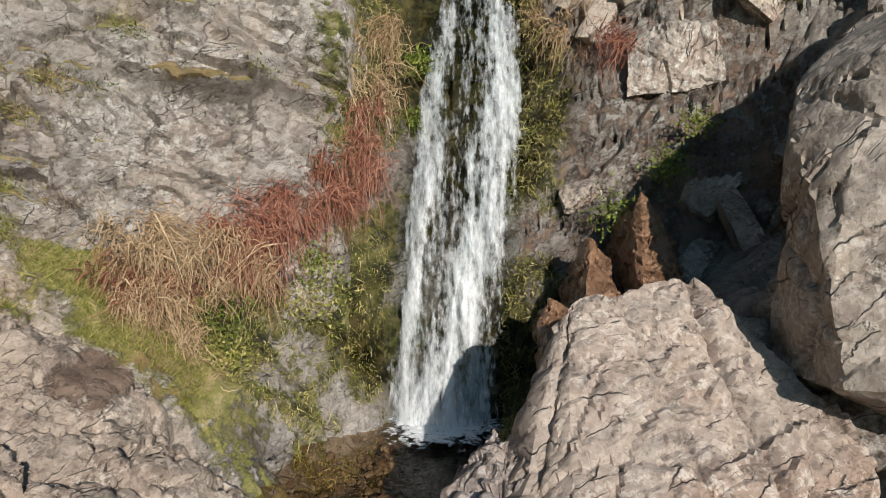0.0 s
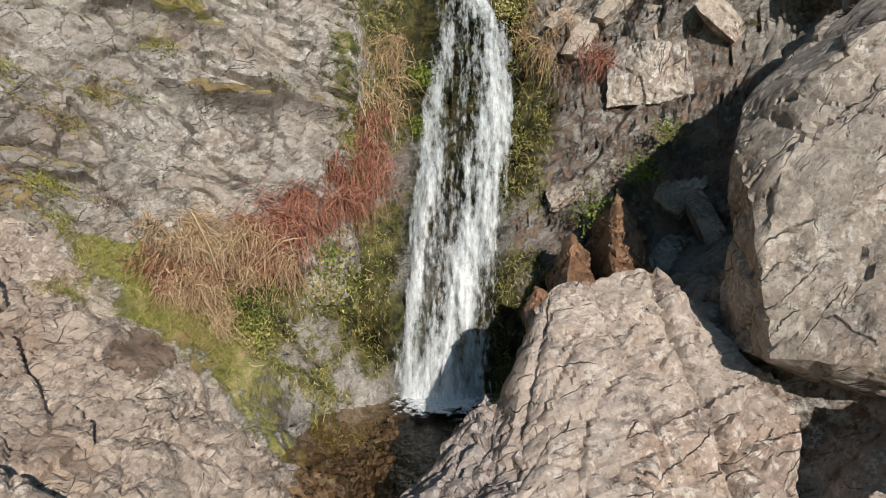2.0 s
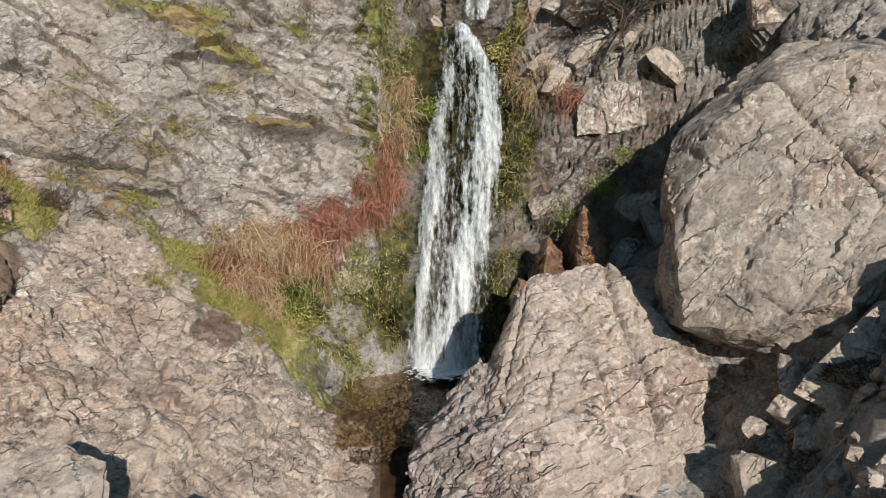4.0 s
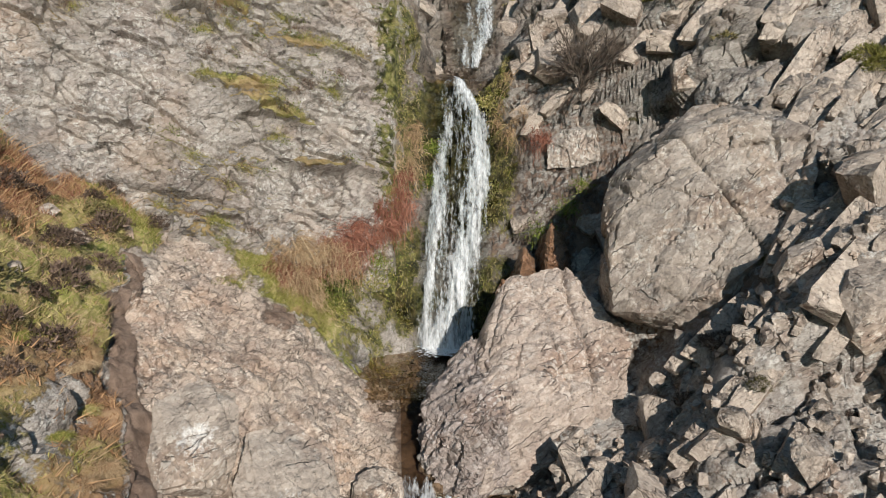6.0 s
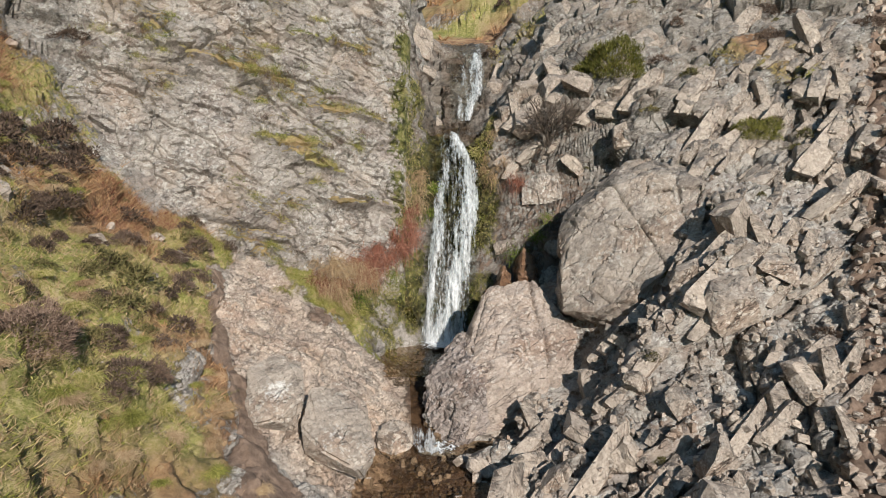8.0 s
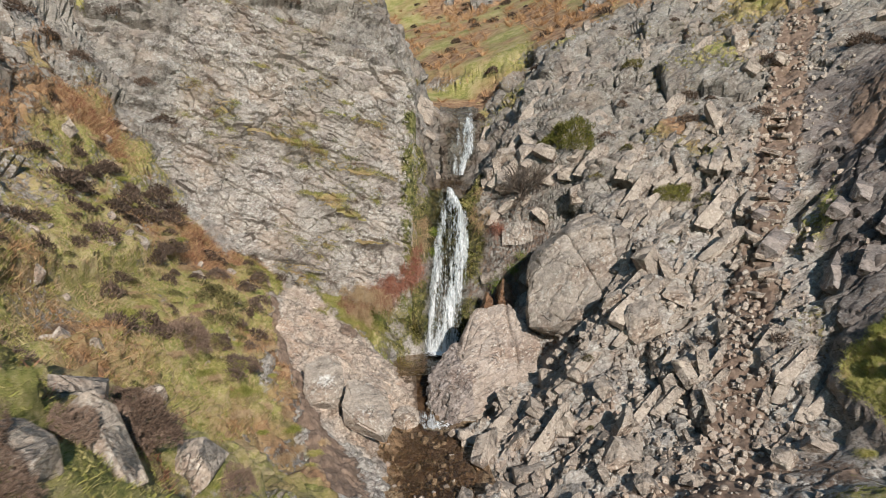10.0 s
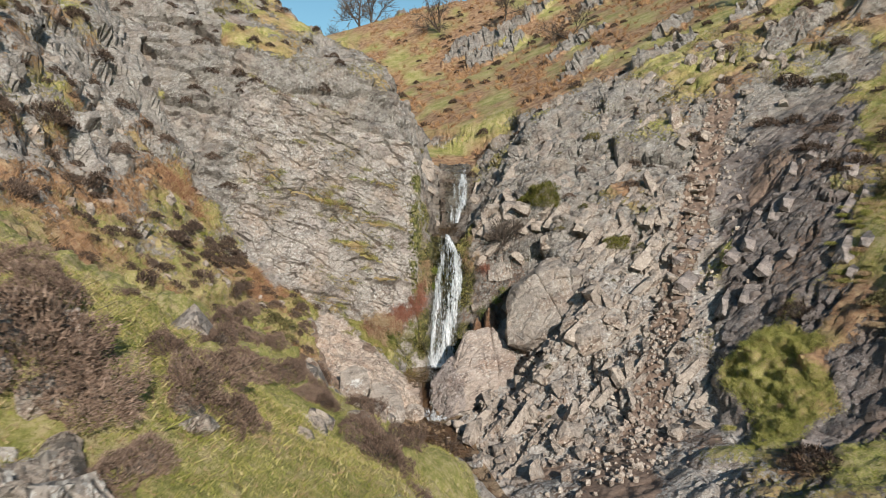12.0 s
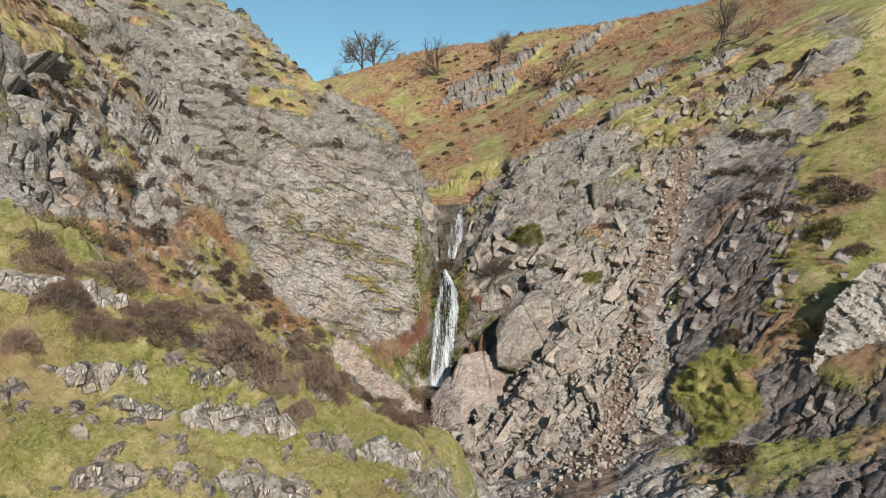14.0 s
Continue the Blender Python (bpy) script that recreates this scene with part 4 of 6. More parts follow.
def pool(name, x0, x1, y0, y1, z0, z1, label, nx=40, ny=60):
    """Still or slow water; z0 at its near end, z1 at its far end."""
    X, Y = np.meshgrid(np.linspace(x0, x1, nx), np.linspace(y0, y1, ny))
    Z = z0 + (z1 - z0) * (Y - y0) / (y1 - y0) + 0.008 * fbm(np.stack([X.ravel() * 4, Y.ravel() * 4, X.ravel() * 0], 1), 61, 2).reshape(X.shape)
    ids = np.arange(nx * ny).reshape(ny, nx)
    quads = np.stack([ids[:-1, :-1], ids[:-1, 1:], ids[1:, 1:], ids[1:, :-1]], 2).reshape(-1, 4)
    ob = new(name, mesh_of(name, np.stack([X + stream_x(Y), Y, Z], 2).reshape(-1, 3), quads, M_POOL, True))
    ob.visible_shadow = False
    return tagged(ob, label, "water", kind="structure")


pool("water", -1.9, 1.4, -3.0, 0.35, -0.09, 0.0, "shallow clear pool over brown pebbles below the waterfall")
pool("water", -1.7, 1.5, -16.0, -4.75, -1.62, -1.02, "slow brown stream over pebbles", 40, 120)
pool("water", -0.32, 0.34, -4.9, -2.9, -1.02, -0.085, "thin brown water running down to the stream", 20, 30)
pool("water", -0.7, 0.9, 2.8, 6.4, 5.96, 6.34, "dark pool between the two falls")


def foam_patch(name, cx, cy, rx, ry, z, strength, parent):
    n, m = 40, 40
    A, R = np.meshgrid(np.linspace(0, 2 * np.pi, n), np.linspace(0, 1, m))
    X, Y = cx + rx * R * np.cos(A), cy + ry * R * np.sin(A)
    q = np.stack([X.ravel() * 6, Y.ravel() * 6, X.ravel() * 0], 1)
    Z = z + 0.05 * np.abs(fbm(q, 71, 3)).reshape(X.shape) * (1 - R) + 0.04 * (1 - R ** 2)
    ids = np.arange(n * m).reshape(m, n)
    quads = np.stack([ids[:-1, :-1], ids[:-1, 1:], ids[1:, 1:], ids[1:, :-1]], 2).reshape(-1, 4)
    me = mesh_of(name, np.stack([X, Y, Z], 2).reshape(-1, 3), quads, M_FOAM, True, {"flow": (strength * (1 - 1.5 * R)).ravel()})
    return part(name, me, parent, "churned white foam")


foam_patch("foam", 0.32, -0.25, 0.95, 0.8, 0.03, 0.32, waterfall)
foam_patch("foam", 0.25, -4.95, 0.55, 0.55, -1.07, 0.10, cascade)


# ---- large stones beside the fall ----
def stone(label, corners, seed, material, name="boulder", category="boulder", group="", **kw):
    c = Vector(np.mean(np.array(corners), axis=0))
    ob = new(name, stone_mesh(name, [Vector(p) - c for p in corners], seed, material, **kw))
    ob.location = c
    return tagged(ob, label, category, group)


stone("huge pale pinkish slab boulder leaning beside the plunge pool",
      [(1.34, -2.55, 2.06), (2.13, -2.28, 2.14), (2.54, -2.05, 2.2), (2.83, -2.69, 1.72), (3.3, -3.05, 1.4), (3.5, -3.45, 1.1), (3.0, -4.05, 0.72),
       (2.03, -4.5, 0.45), (1.1, -4.75, 0.2), (0.62, -4.2, 0.25), (0.62, -3.5, 0.5), (0.8, -2.8, 0.9), (0.9, -2.3, 0.4),
       (2.2, -1.6, 0.6), (3.4, -2.4, 0.4), (3.0, -4.4, -0.4), (0.8, -5.0, -0.9), (0.5, -3.4, -0.6), (1.0, -2.1, -0.5)],
      3, M_SLAB, edge=0.06, joints=((1, 0.15, 0, 0.72, 0.16), (1, 0.25, 0, 0.12, 0.07), (0.3, 1, 0.6, -0.75, 0.06), (1, -0.3, 0, -0.75, 0.08)), grain=(0.05, 0.035), cell=(1.2, 0.8, 0.4), turn=(10, 35, 10))
stone("ribbed purplish foot of the slab boulder reaching into the stream",
      [(0.78, -2.6, 1.0), (0.62, -3.2, 0.9), (0.2, -2.95, 0.35), (-0.05, -3.2, 0.2), (-0.12, -3.8, 0.08), (-0.05, -4.35, -0.2), (0.55, -4.9, 0.1), (1.2, -4.9, 0.35), (1.3, -4.2, 0.62), (0.95, -3.4, 0.92),
       (0.1, -3.0, -0.8), (-0.1, -4.3, -1.2), (0.6, -5.0, -1.2), (1.3, -4.8, -0.8), (0.9, -2.6, -0.6)],
      5, M_DARKROCK, edge=0.05, grain=(0.07, 0.05), cell=(0.8, 0.3, 0.25), turn=(10, 50, 10))
stone("great grey angular block of jointed rock with a shadowed side",
      [(3.10, -3.6, 1.7), (3.04, -3.4, 2.3), (3.3, -3.05, 3.3), (3.62, -2.75, 4.1), (4.3, -2.7, 4.6), (5.4, -2.9, 5.0), (6.3, -3.6, 4.7), (6.0, -4.4, 3.4), (4.6, -4.5, 2.3), (3.7, -4.1, 1.8),
       (3.1, -2.4, 1.4), (3.12, -2.4, 3.6), (3.35, -2.0, 3.95), (5.0, -1.4, 5.2), (6.4, -1.8, 5.4), (6.4, -2.5, 2.0), (3.6, -1.8, 1.2), (4.6, -4.0, 1.2)],
      7, M_BLOCK, edge=0.075, joints=((1, 0.3, 0.2, 0.35, 0.11), (0.6, 0.5, 1, 0.3, 0.08), (1, 0.2, -0.1, 1.1, 0.10)), grain=(0.06, 0.035), cell=(1.9, 1.3, 0.9), turn=(10, 30, 10))
stone("rusty wet wedge of rock standing behind the slab",
      [(2.35, -0.5, 2.5), (2.5, -0.25, 2.85), (2.68, -0.45, 2.6), (2.25, -1.6, 1.6), (2.9, -1.7, 1.5), (2.2, -1.5, 0.8), (3.0, -1.6, 0.8), (2.85, 0.3, 2.5), (2.35, 0.4, 2.3), (3.0, 0.2, 1.2), (2.2, 0.3, 1.0)],
      11, M_RUST, "rock_wedge", "rock", edge=0.05, grain=(0.05, 0.03))
stone("rusty wet wedge of rock with a flat shaded top",
      [(1.8, -0.55, 2.0), (1.95, -0.35, 2.3), (2.15, -0.5, 2.1), (1.65, -1.5, 1.5), (2.2, -1.6, 1.4), (1.6, -1.5, 0.6), (2.25, -1.6, 0.6), (2.2, 0.3, 2.0), (1.8, 0.3, 1.8), (2.3, 0.2, 0.8), (1.7, 0.3, 0.8)],
      13, M_RUST, "rock_wedge", "rock", edge=0.05, grain=(0.05, 0.03))
stone("small wet brown rock under the spray", [(1.3, -0.9, 1.45), (1.45, -0.75, 1.7), (1.7, -0.9, 1.6), (1.3, -1.6, 1.1), (1.75, -1.6, 1.15), (1.3, -1.5, 0.4), (1.8, -1.5, 0.4), (1.75, 0.0, 1.3), (1.4, 0.1, 1.2), (1.8, -0.2, 0.4)],
      15, M_RUST, "rock_wedge", "rock", edge=0.05, grain=(0.05, 0.03))
stone("white lichened rock with a dark crack below it",
      [(2.55, 0.75, 3.9), (2.5, 0.7, 4.4), (3.0, 0.55, 4.75), (3.55, 0.6, 4.8), (3.7, 0.6, 4.1), (3.2, 0.5, 3.95), (2.7, 1.6, 4.8), (3.8, 1.5, 5.0), (3.6, 1.4, 3.8), (2.7, 1.5, 3.8)],
      19, M_ROCK_GREY, edge=0.06, grain=(0.03, 0.02))
wet = [(x + dx, y, z + 0.10) for z, y, a, b in UPPER for x, dx in ((a, -0.25), (b, 0.15))]
stone("black wet rock step under the upper fall", wet + [(0.3, 6.2, 5.6), (1.6, 6.2, 5.6), (0.2, 12, 8.6), (2.2, 12, 8.6)], 37, M_WETROCK, "rock_step", "rock", edge=0.09, grain=(0.07, 0.04), cell=(0.6, 0.5, 0.25), turn=(0, 10, 0))
stone("rounded wet boulder standing in the stream", [(-1.2, -5.2, -1.08), (-1.15, -5.05, -0.63), (-0.8, -4.85, -0.46), (-0.4, -4.9, -0.58), (-0.32, -5.1, -1.08), (-0.7, -5.5, -0.68), (-0.8, -5.55, -1.18), (-0.5, -4.4, -0.88), (-1.0, -4.4, -0.78)],
      21, M_ROCK_PALE, edge=0.05, grain=(0.015, 0.01), soft=0.06)
stone("pale boulder with a white lichen patch on the slab", [(-3.55, -6.9, 0.48), (-3.6, -6.5, 1.13), (-3.1, -6.1, 1.38), (-2.5, -6.2, 1.18), (-2.4, -6.7, 0.68), (-2.8, -7.3, 0.38), (-3.4, -7.2, 0.18), (-2.6, -6.6, -0.12), (-3.4, -6.2, 0.58)],
      23, M_SPOTTED, edge=0.06, grain=(0.03, 0.015), soft=0.05)
stone("pale boulder with a white lichen patch beside the stream", [(-2.5, -6.9, 0.1), (-2.45, -6.4, 0.7), (-1.9, -6.0, 0.75), (-1.2, -6.2, 0.3), (-1.0, -6.9, -0.3), (-1.3, -7.6, -0.5), (-2.0, -7.4, -0.2), (-1.2, -7.2, -0.9), (-2.4, -7.0, -0.5)],
      27, M_SPOTTED, edge=0.06, grain=(0.03, 0.015), soft=0.05)

# ---- loose stones ----
def rock_kind(seed, sx, sy, sz, material, cuts=7):
    """An angular stone: a block with slices broken off its corners."""
    r = np.random.default_rng(seed)
    bm = hull_bm(block_corners(r, sx, sy, sz))
    for _ in range(cuts):
        n = r.normal(size=3) / np.array([sx, sy, sz]) ** 0.5
        n = Vector(n / np.linalg.norm(n))
        far = max(v.co.dot(n) for v in bm.verts)
        bmesh.ops.bisect_plane(bm, geom=bm.verts[:] + bm.edges[:] + bm.faces[:], plane_co=n * far * r.uniform(0.66, 0.9), plane_no=n, clear_outer=True)
        cut = hull_bm([v.co.copy() for v in bm.verts])
        bm.free()
        bm = cut
    me = bpy.data.meshes.new("rock")
    bm.to_mesh(me)
    bm.free()
    me.materials.append(material)
    return me


ROCKS = [rock_kind(201 + i, *dims, M_ROCK if i % 3 else M_ROCK_PALE) for i, dims in enumerate(
    [(1.0, 0.8, 0.6), (1.0, 0.6, 0.7), (1.0, 0.9, 0.4), (0.7, 0.6, 1.1), (1.0, 0.7, 0.55), (0.8, 0.8, 0.8), (1.1, 0.5, 0.5), (0.6, 0.5, 1.2), (1.0, 0.75, 0.9), (1.2, 0.6, 0.35)])] + [rock_kind(221 + i, 1.6, 0.6, 0.45, M_DARKROCK) for i in range(2)]
rng = np.random.default_rng(42)


def join_stones(stones, name, label):
    """Small stones, past counting, as one heap."""
    vs, fs, k = [], [], 0
    for ob in stones:
        me = ob.data
        v = np.empty(len(me.vertices) * 3)
        me.vertices.foreach_get("co", v)
        m = np.array(ob.matrix_basis)
        vs.append(v.reshape(-1, 3) @ m[:3, :3].T + m[:3, 3])
        fs += [[i + k for i in p.vertices] for p in me.polygons]
        k += len(me.vertices)
        bpy.data.objects.remove(ob)
    return tagged(new(name, mesh_of(name, np.concatenate(vs), fs, M_ROCK)), label, "stones", kind="stuff")


def lay_rock(x, y, size, label, group, kind=None, sink=0.25, lean=22.0, name="rock"):
    g = ground_at(x, y)
    ob = new(name, ROCKS[kind if kind is not None else int(rng.integers(10))])
    ob.location = g + Vector((0, 0, size * (0.35 - sink)))
    ob.rotation_euler = [radians(a) for a in (rng.normal(0, lean) + 18, rng.normal(-22, lean), rng.normal(15, 30) + 180 * rng.integers(2))]
    ob.scale = (size * rng.uniform(0.85, 1.2), size * rng.uniform(0.85, 1.15), size * rng.uniform(0.8, 1.2))
    return tagged(ob, label, "rock", group)


# boulders along the foot of the right-hand slope
for x, y, size in [(1.65, -8.8, 1.25), (1.45, -7.5, 0.85), (2.5, -8.6, 0.9), (3.4, -10.9, 0.85), (4.7, -9.4, 1.0), (5.1, -10.4, 0.6), (1.05, -6.3, 0.7), (1.1, -5.5, 0.75), (0.9, -9.6, 0.5),
                   (1.9, -6.6, 0.8), (2.3, -7.6, 0.75), (6.0, -10.6, 0.6), (7.9, -11.0, 0.8), (8.7, -10.8, 0.7), (4.2, -11.8, 0.55), (3.0, -6.4, 0.9)]:
    lay_rock(x, y, size, "pale rounded boulder at the foot of the rubble slope", "boulders by the stream", name="boulder")
# blocks that stand out on the rubble slope
for x, y, size, kind in [(5.9, -6.3, 1.0, 8), (6.2, -8.0, 0.8, 7), (6.7, -7.9, 0.75, 3), (4.0, -6.6, 0.6, 3), (3.2, -5.6, 0.6, 0), (4.7, -7.4, 0.7, 7), (5.3, -5.4, 0.8, 1), (7.1, -7.8, 0.6, 5),
                         (7.0, -6.0, 0.8, 4), (3.45, -4.55, 0.5, 5), (2.6, -5.3, 0.6, 4), (4.5, -5.6, 0.6, 6), (8.6, -8.5, 0.6, 5), (6.4, -5.0, 0.8, 8), (4.9, -8.6, 0.7, 7), (3.5, -7.7, 0.8, 3)]:
    lay_rock(x, y, size, "large angular block of pinkish grey stone on the slope", "blocks on the slope", kind, 0.15)
# the rest of the rubble: ribs and blocks that all lean with the bedding of the rock
SHARDS = [rock_kind(241 + i, *dims, M_ROCK if i % 2 else M_ROCK_PALE, 5) for i, dims in enumerate(
    [(1.7, 0.55, 0.5), (1.3, 0.45, 0.6), (2.0, 0.5, 0.4), (1.1, 0.6, 0.55), (1.6, 0.42, 0.6), (0.9, 0.6, 0.7)])]


def path_x(y):
    return float(pl(y, [-13, -9, -6, -2, 2, 4], [5.5, 7.6, 9.2, 11.5, 13.5, 15]))


def lay_shard(x, y, size, label, group, spread=0.16, lift=0.0, name="rubble_stone"):
    """A stone that lies with the bedding: its length runs up towards the right, its face looks out of the slope."""
    along = Vector((0.66, 0.25, 0.70)) + Vector(rng.normal(0, spread, 3))
    if rng.random() < 0.17:
        along = Vector((-0.25, 0.30, 0.92)) + Vector(rng.normal(0, spread, 3))
    face = Vector((-0.25, -0.78, 0.55)) + Vector(rng.normal(0, spread, 3))
    ax = along.normalized()
    az = (face - ax * face.dot(ax)).normalized()
    ob = new(name, SHARDS[int(rng.integers(len(SHARDS)))])
    turn = Matrix((ax, az.cross(ax), az)).transposed().to_4x4()
    big = Matrix.Diagonal((size * rng.uniform(0.9, 1.35), size * rng.uniform(0.8, 1.2), size * rng.uniform(0.5, 0.85), 1))
    ob.matrix_world = Matrix.Translation(ground_at(x, y) + az * size * lift) @ turn @ big
    return tagged(ob, label, "rock", group)


for _ in range(390):
    y = rng.uniform(-10.3, -0.5)
    x = rng.uniform(1.5 + 0.12 * (y + 10), 9.4) if y < -4.4 else rng.uniform(6.2, 10.2)
    if 0.2 < x < 3.9 and y > -5.0 or abs(x - path_x(y)) < 0.55:
        continue
    lay_shard(x, y, float(rng.choice([0.28, 0.36, 0.46, 0.6, 0.85], p=[0.27, 0.27, 0.24, 0.14, 0.08])), "angular pale stone leaning with the bedding of the slope", "rubble stones", 0.12, 0.0)
for _ in range(60):
    y = rng.uniform(-0.5, 9)
    lay_shard(rng.uniform(2.2 + 0.25 * max(y, 0), 9.5 + 0.5 * y), y, rng.uniform(0.4, 0.95), "grey slab of jointed rock on the upper slope", "slabs on the upper slope", 0.08, -0.2, "rock_slab")
for _ in range(22):
    lay_shard(rng.uniform(2.0, 3.9), rng.uniform(0.7, 2.4), rng.uniform(0.45, 0.85), "pale slab of bedded stone in the gorge wall", "slabs in the gorge wall", 0.07, -0.14, "rock_slab")
for _ in range(26):
    x, y = rng.uniform(11, 19), rng.uniform(1, 9)
    lay_rock(x, y, rng.uniform(0.4, 0.9), "weathered stone in the turf", "stones in the turf")


for x, y, size, kind in [(2.7, 1.5, 0.9, 1), (3.6, 1.9, 1.0, 8), (4.3, 1.2, 0.8, 4), (4.9, 0.4, 0.9, 0), (3.9, 0.5, 0.7, 6), (2.2, 2.2, 0.7, 5), (2.9, 2.6, 1.0, 2), (5.6, 1.4, 1.0, 8), (-0.35, 6.9, 0.8, 0), (-0.55, 8.0, 1.0, 8), (-0.25, 9.2, 0.8, 4), (0.0, 6.2, 0.6, 1), (2.3, 7.2, 0.7, 5), (2.4, 8.6, 0.8, 3), (-0.7, 5.3, 0.7, 1), (4.4, -0.6, 0.6, 1), (2.0, 0.6, 0.5, 4), (3.1, 0.0, 0.6, 9), (5.2, -0.6, 0.7, 3)]:
    ob = lay_rock(x, y, size, "angular grey rock jutting from the gorge wall", "rocks in the gorge wall", kind, 0.3, 12)
join_stones([lay_rock(rng.uniform(-13, -4.8), rng.uniform(-16, -2), rng.uniform(0.15, 0.5), "", "", None, 0.35) for _ in range(60)], "stones", "grey stones showing through the grassy slope")
join_stones([lay_rock(rng.uniform(2.8, 6.0), rng.uniform(-6.3, -4.0), rng.uniform(0.12, 0.4), "", "", None, 0.2) for _ in range(40)], "stones", "small angular stones below the great block")


def pebbles(name, n, spot, sizes, material, label, lift=0.3, below=99.0):
    """Many small stones joined into one heap."""
    base = hull_bm(block_corners(np.random.default_rng(5), 1, 0.8, 0.6))
    v0 = np.array([v.co for v in base.verts])
    bmesh.ops.triangulate(base, faces=base.faces)
    base.verts.index_update()
    f0 = np.array([[v.index for v in f.verts] for f in base.faces])
    base.free()
    vs, fs = [], []
    for i in range(n):
        for _ in range(12):
            x, y = spot()
            g = ground_at(x, y)
            if g.z < below + 0.055 * (y + 4.75) * (y < -4):
                break
        s = rng.uniform(*sizes)
        m = np.array(Euler(rng.uniform(0, 6.28, 3)).to_matrix()) * s * rng.uniform(0.7, 1.2, (1, 3))
        vs.append(v0 @ m.T + np.array([g.x, g.y, g.z + s * lift]))
        fs.append(f0 + len(v0) * i)
    ob = new(name, mesh_of(name, np.concatenate(vs), np.concatenate(fs), material))
    return tagged(ob, label, "stones", kind="stuff")


def on_path():
    y = rng.uniform(-13.5, 3.5)
    return pl(y, [-13, -9, -6, -2, 2, 4], [5.5, 7.6, 9.2, 11.5, 13.5, 15]) + rng.normal(0, 1.0), y


pebbles("scree", 800, on_path, (0.04, 0.22), M_ROCK_PALE, "pale broken stones strewn along the path")
pebbles("scree", 900, lambda: (rng.uniform(1.2, 9), rng.uniform(-10.6, -4.6)), (0.06, 0.24), M_ROCK, "small broken stones between the blocks")
pebbles("pebbles", 900, lambda: (stream_x(-1.5) + rng.normal(-0.2, 0.7), rng.uniform(-2.9, 0.1)), (0.03, 0.11), M_BED, "rust-brown pebbles on the bed of the pool", 0.1, -0.05)
pebbles("pebbles", 1100, lambda: (rng.normal(0.1, 0.75), rng.uniform(-12, -4.6)), (0.03, 0.12), M_BED, "brown pebbles on the bed of the stream", 0.1, -1.03)
pebbles("pebbles", 60, lambda: (rng.normal(0.0, 0.7), rng.uniform(-11, -5)), (0.08, 0.22), M_ROCK_PALE, "pale stones standing in the stream", 0.5, -1.0)

# stone steps of the path
STEP = [stone_mesh("step", block_corners(np.random.default_rng(300 + i), 0.95, 0.42, 0.2, 0.16), 301 + i, M_ROCK_PALE, edge=0.12, grain=(0.015, 0.01)) for i in range(4)]
for i in range(20):
    y = -6.7 + 0.3 * i
    x = float(pl(y, [-6.7, -5.3, -4, -2, -0.6], [9.2, 9.8, 10.4, 11.7, 12.6]))
    ob = new("stone_step", STEP[i % 4])
    ob.location = ground_at(x, y) + Vector((rng.normal(0, 0.28), rng.normal(0, 0.1), rng.uniform(-0.08, 0.03)))
    ob.rotation_euler = (rng.normal(0, 0.16), rng.normal(0, 0.16), rng.normal(-0.3, 0.5))
    ob.scale = (rng.uniform(0.35, 0.85), rng.uniform(0.6, 1.2), rng.uniform(0.5, 1.0))
    tagged(ob, "rough pale stone step of the hillside path", "step", "steps of the path")


# ---- crags on the spur and the far hill ----
def crag(x, y, length, tall, deep, facing, n, label, material=M_ROCK_GREY, seed=0, edge=0.09):
    """A low rock face of upright jointed pieces, each a part of the crag."""
    r = np.random.default_rng(900 + seed)
    root = tagged(new("rock_outcrop"), label, "outcrop")
    root.location = ground_at(x, y)
    ax = Vector((math.cos(radians(facing)), math.sin(radians(facing)), 0))
    w = length / n
    for i in range(n):
        along = (i + 0.5 - n / 2) * w
        px, py = x + ax.x * along, y + ax.y * along
        g = ground_at(px, py) - root.location
        h = tall * r.uniform(0.5, 1.15)
        me = stone_mesh("piece", block_corners(r, w * r.uniform(0.9, 1.7), deep * r.uniform(0.8, 1.3), h, 0.4), 950 + seed * 20 + i, material, edge=edge, grain=(0.05 * min(1, tall), 0.03 * min(1, tall)), cell=(0.5, 0.4, 0.4), turn=(0, 75, 10))
        ob = part("rock_piece", me, root)
        ob.location = g + Vector((r.normal(0, 0.05), r.normal(0, 0.08), h * r.uniform(-0.38, -0.15)))
        ob.rotation_euler = (r.normal(0, 0.2) - 0.3, r.normal(0, 0.22), radians(facing) + r.normal(0, 0.2))
    return root


crag(-0.5, -29.85, 1.35, 0.62, 0.26, 52, 9, "row of upright grey rock slabs at the edge of the turf", seed=1, edge=0.06)
crag(0.2, -28.7, 0.8, 0.65, 0.35, -35, 4, "mossy upright rock at the end of the outcrop", seed=2, edge=0.06)
for x, y, ln, h, face, seed in [(-3.86, -31.05, 0.95, 0.36, 26, 3), (-3.2, -31.25, 0.75, 0.24, 23, 4), (-2.36, -31.0, 1.2, 0.34, 26, 5), (-2.11, -30.68, 0.6, 0.26, 26, 6), (-3.31, -32.2, 0.65, 0.26, 20, 7), (-1.87, -31.62, 1.0, 0.24, 20, 8),
                                (-4.78, -29.8, 1.7, 0.42, 32, 9), (-3.06, -29.55, 0.9, 0.42, 40, 10), (-2.8, -30.45, 0.4, 0.2, 25, 11), (-5.6, -30.3, 0.8, 0.4, 32, 12)]:
    crag(x, y, ln, h * 0.85, 0.24, face, 7, "low pale grey broken rock step in the turf", seed=seed, edge=0.06)
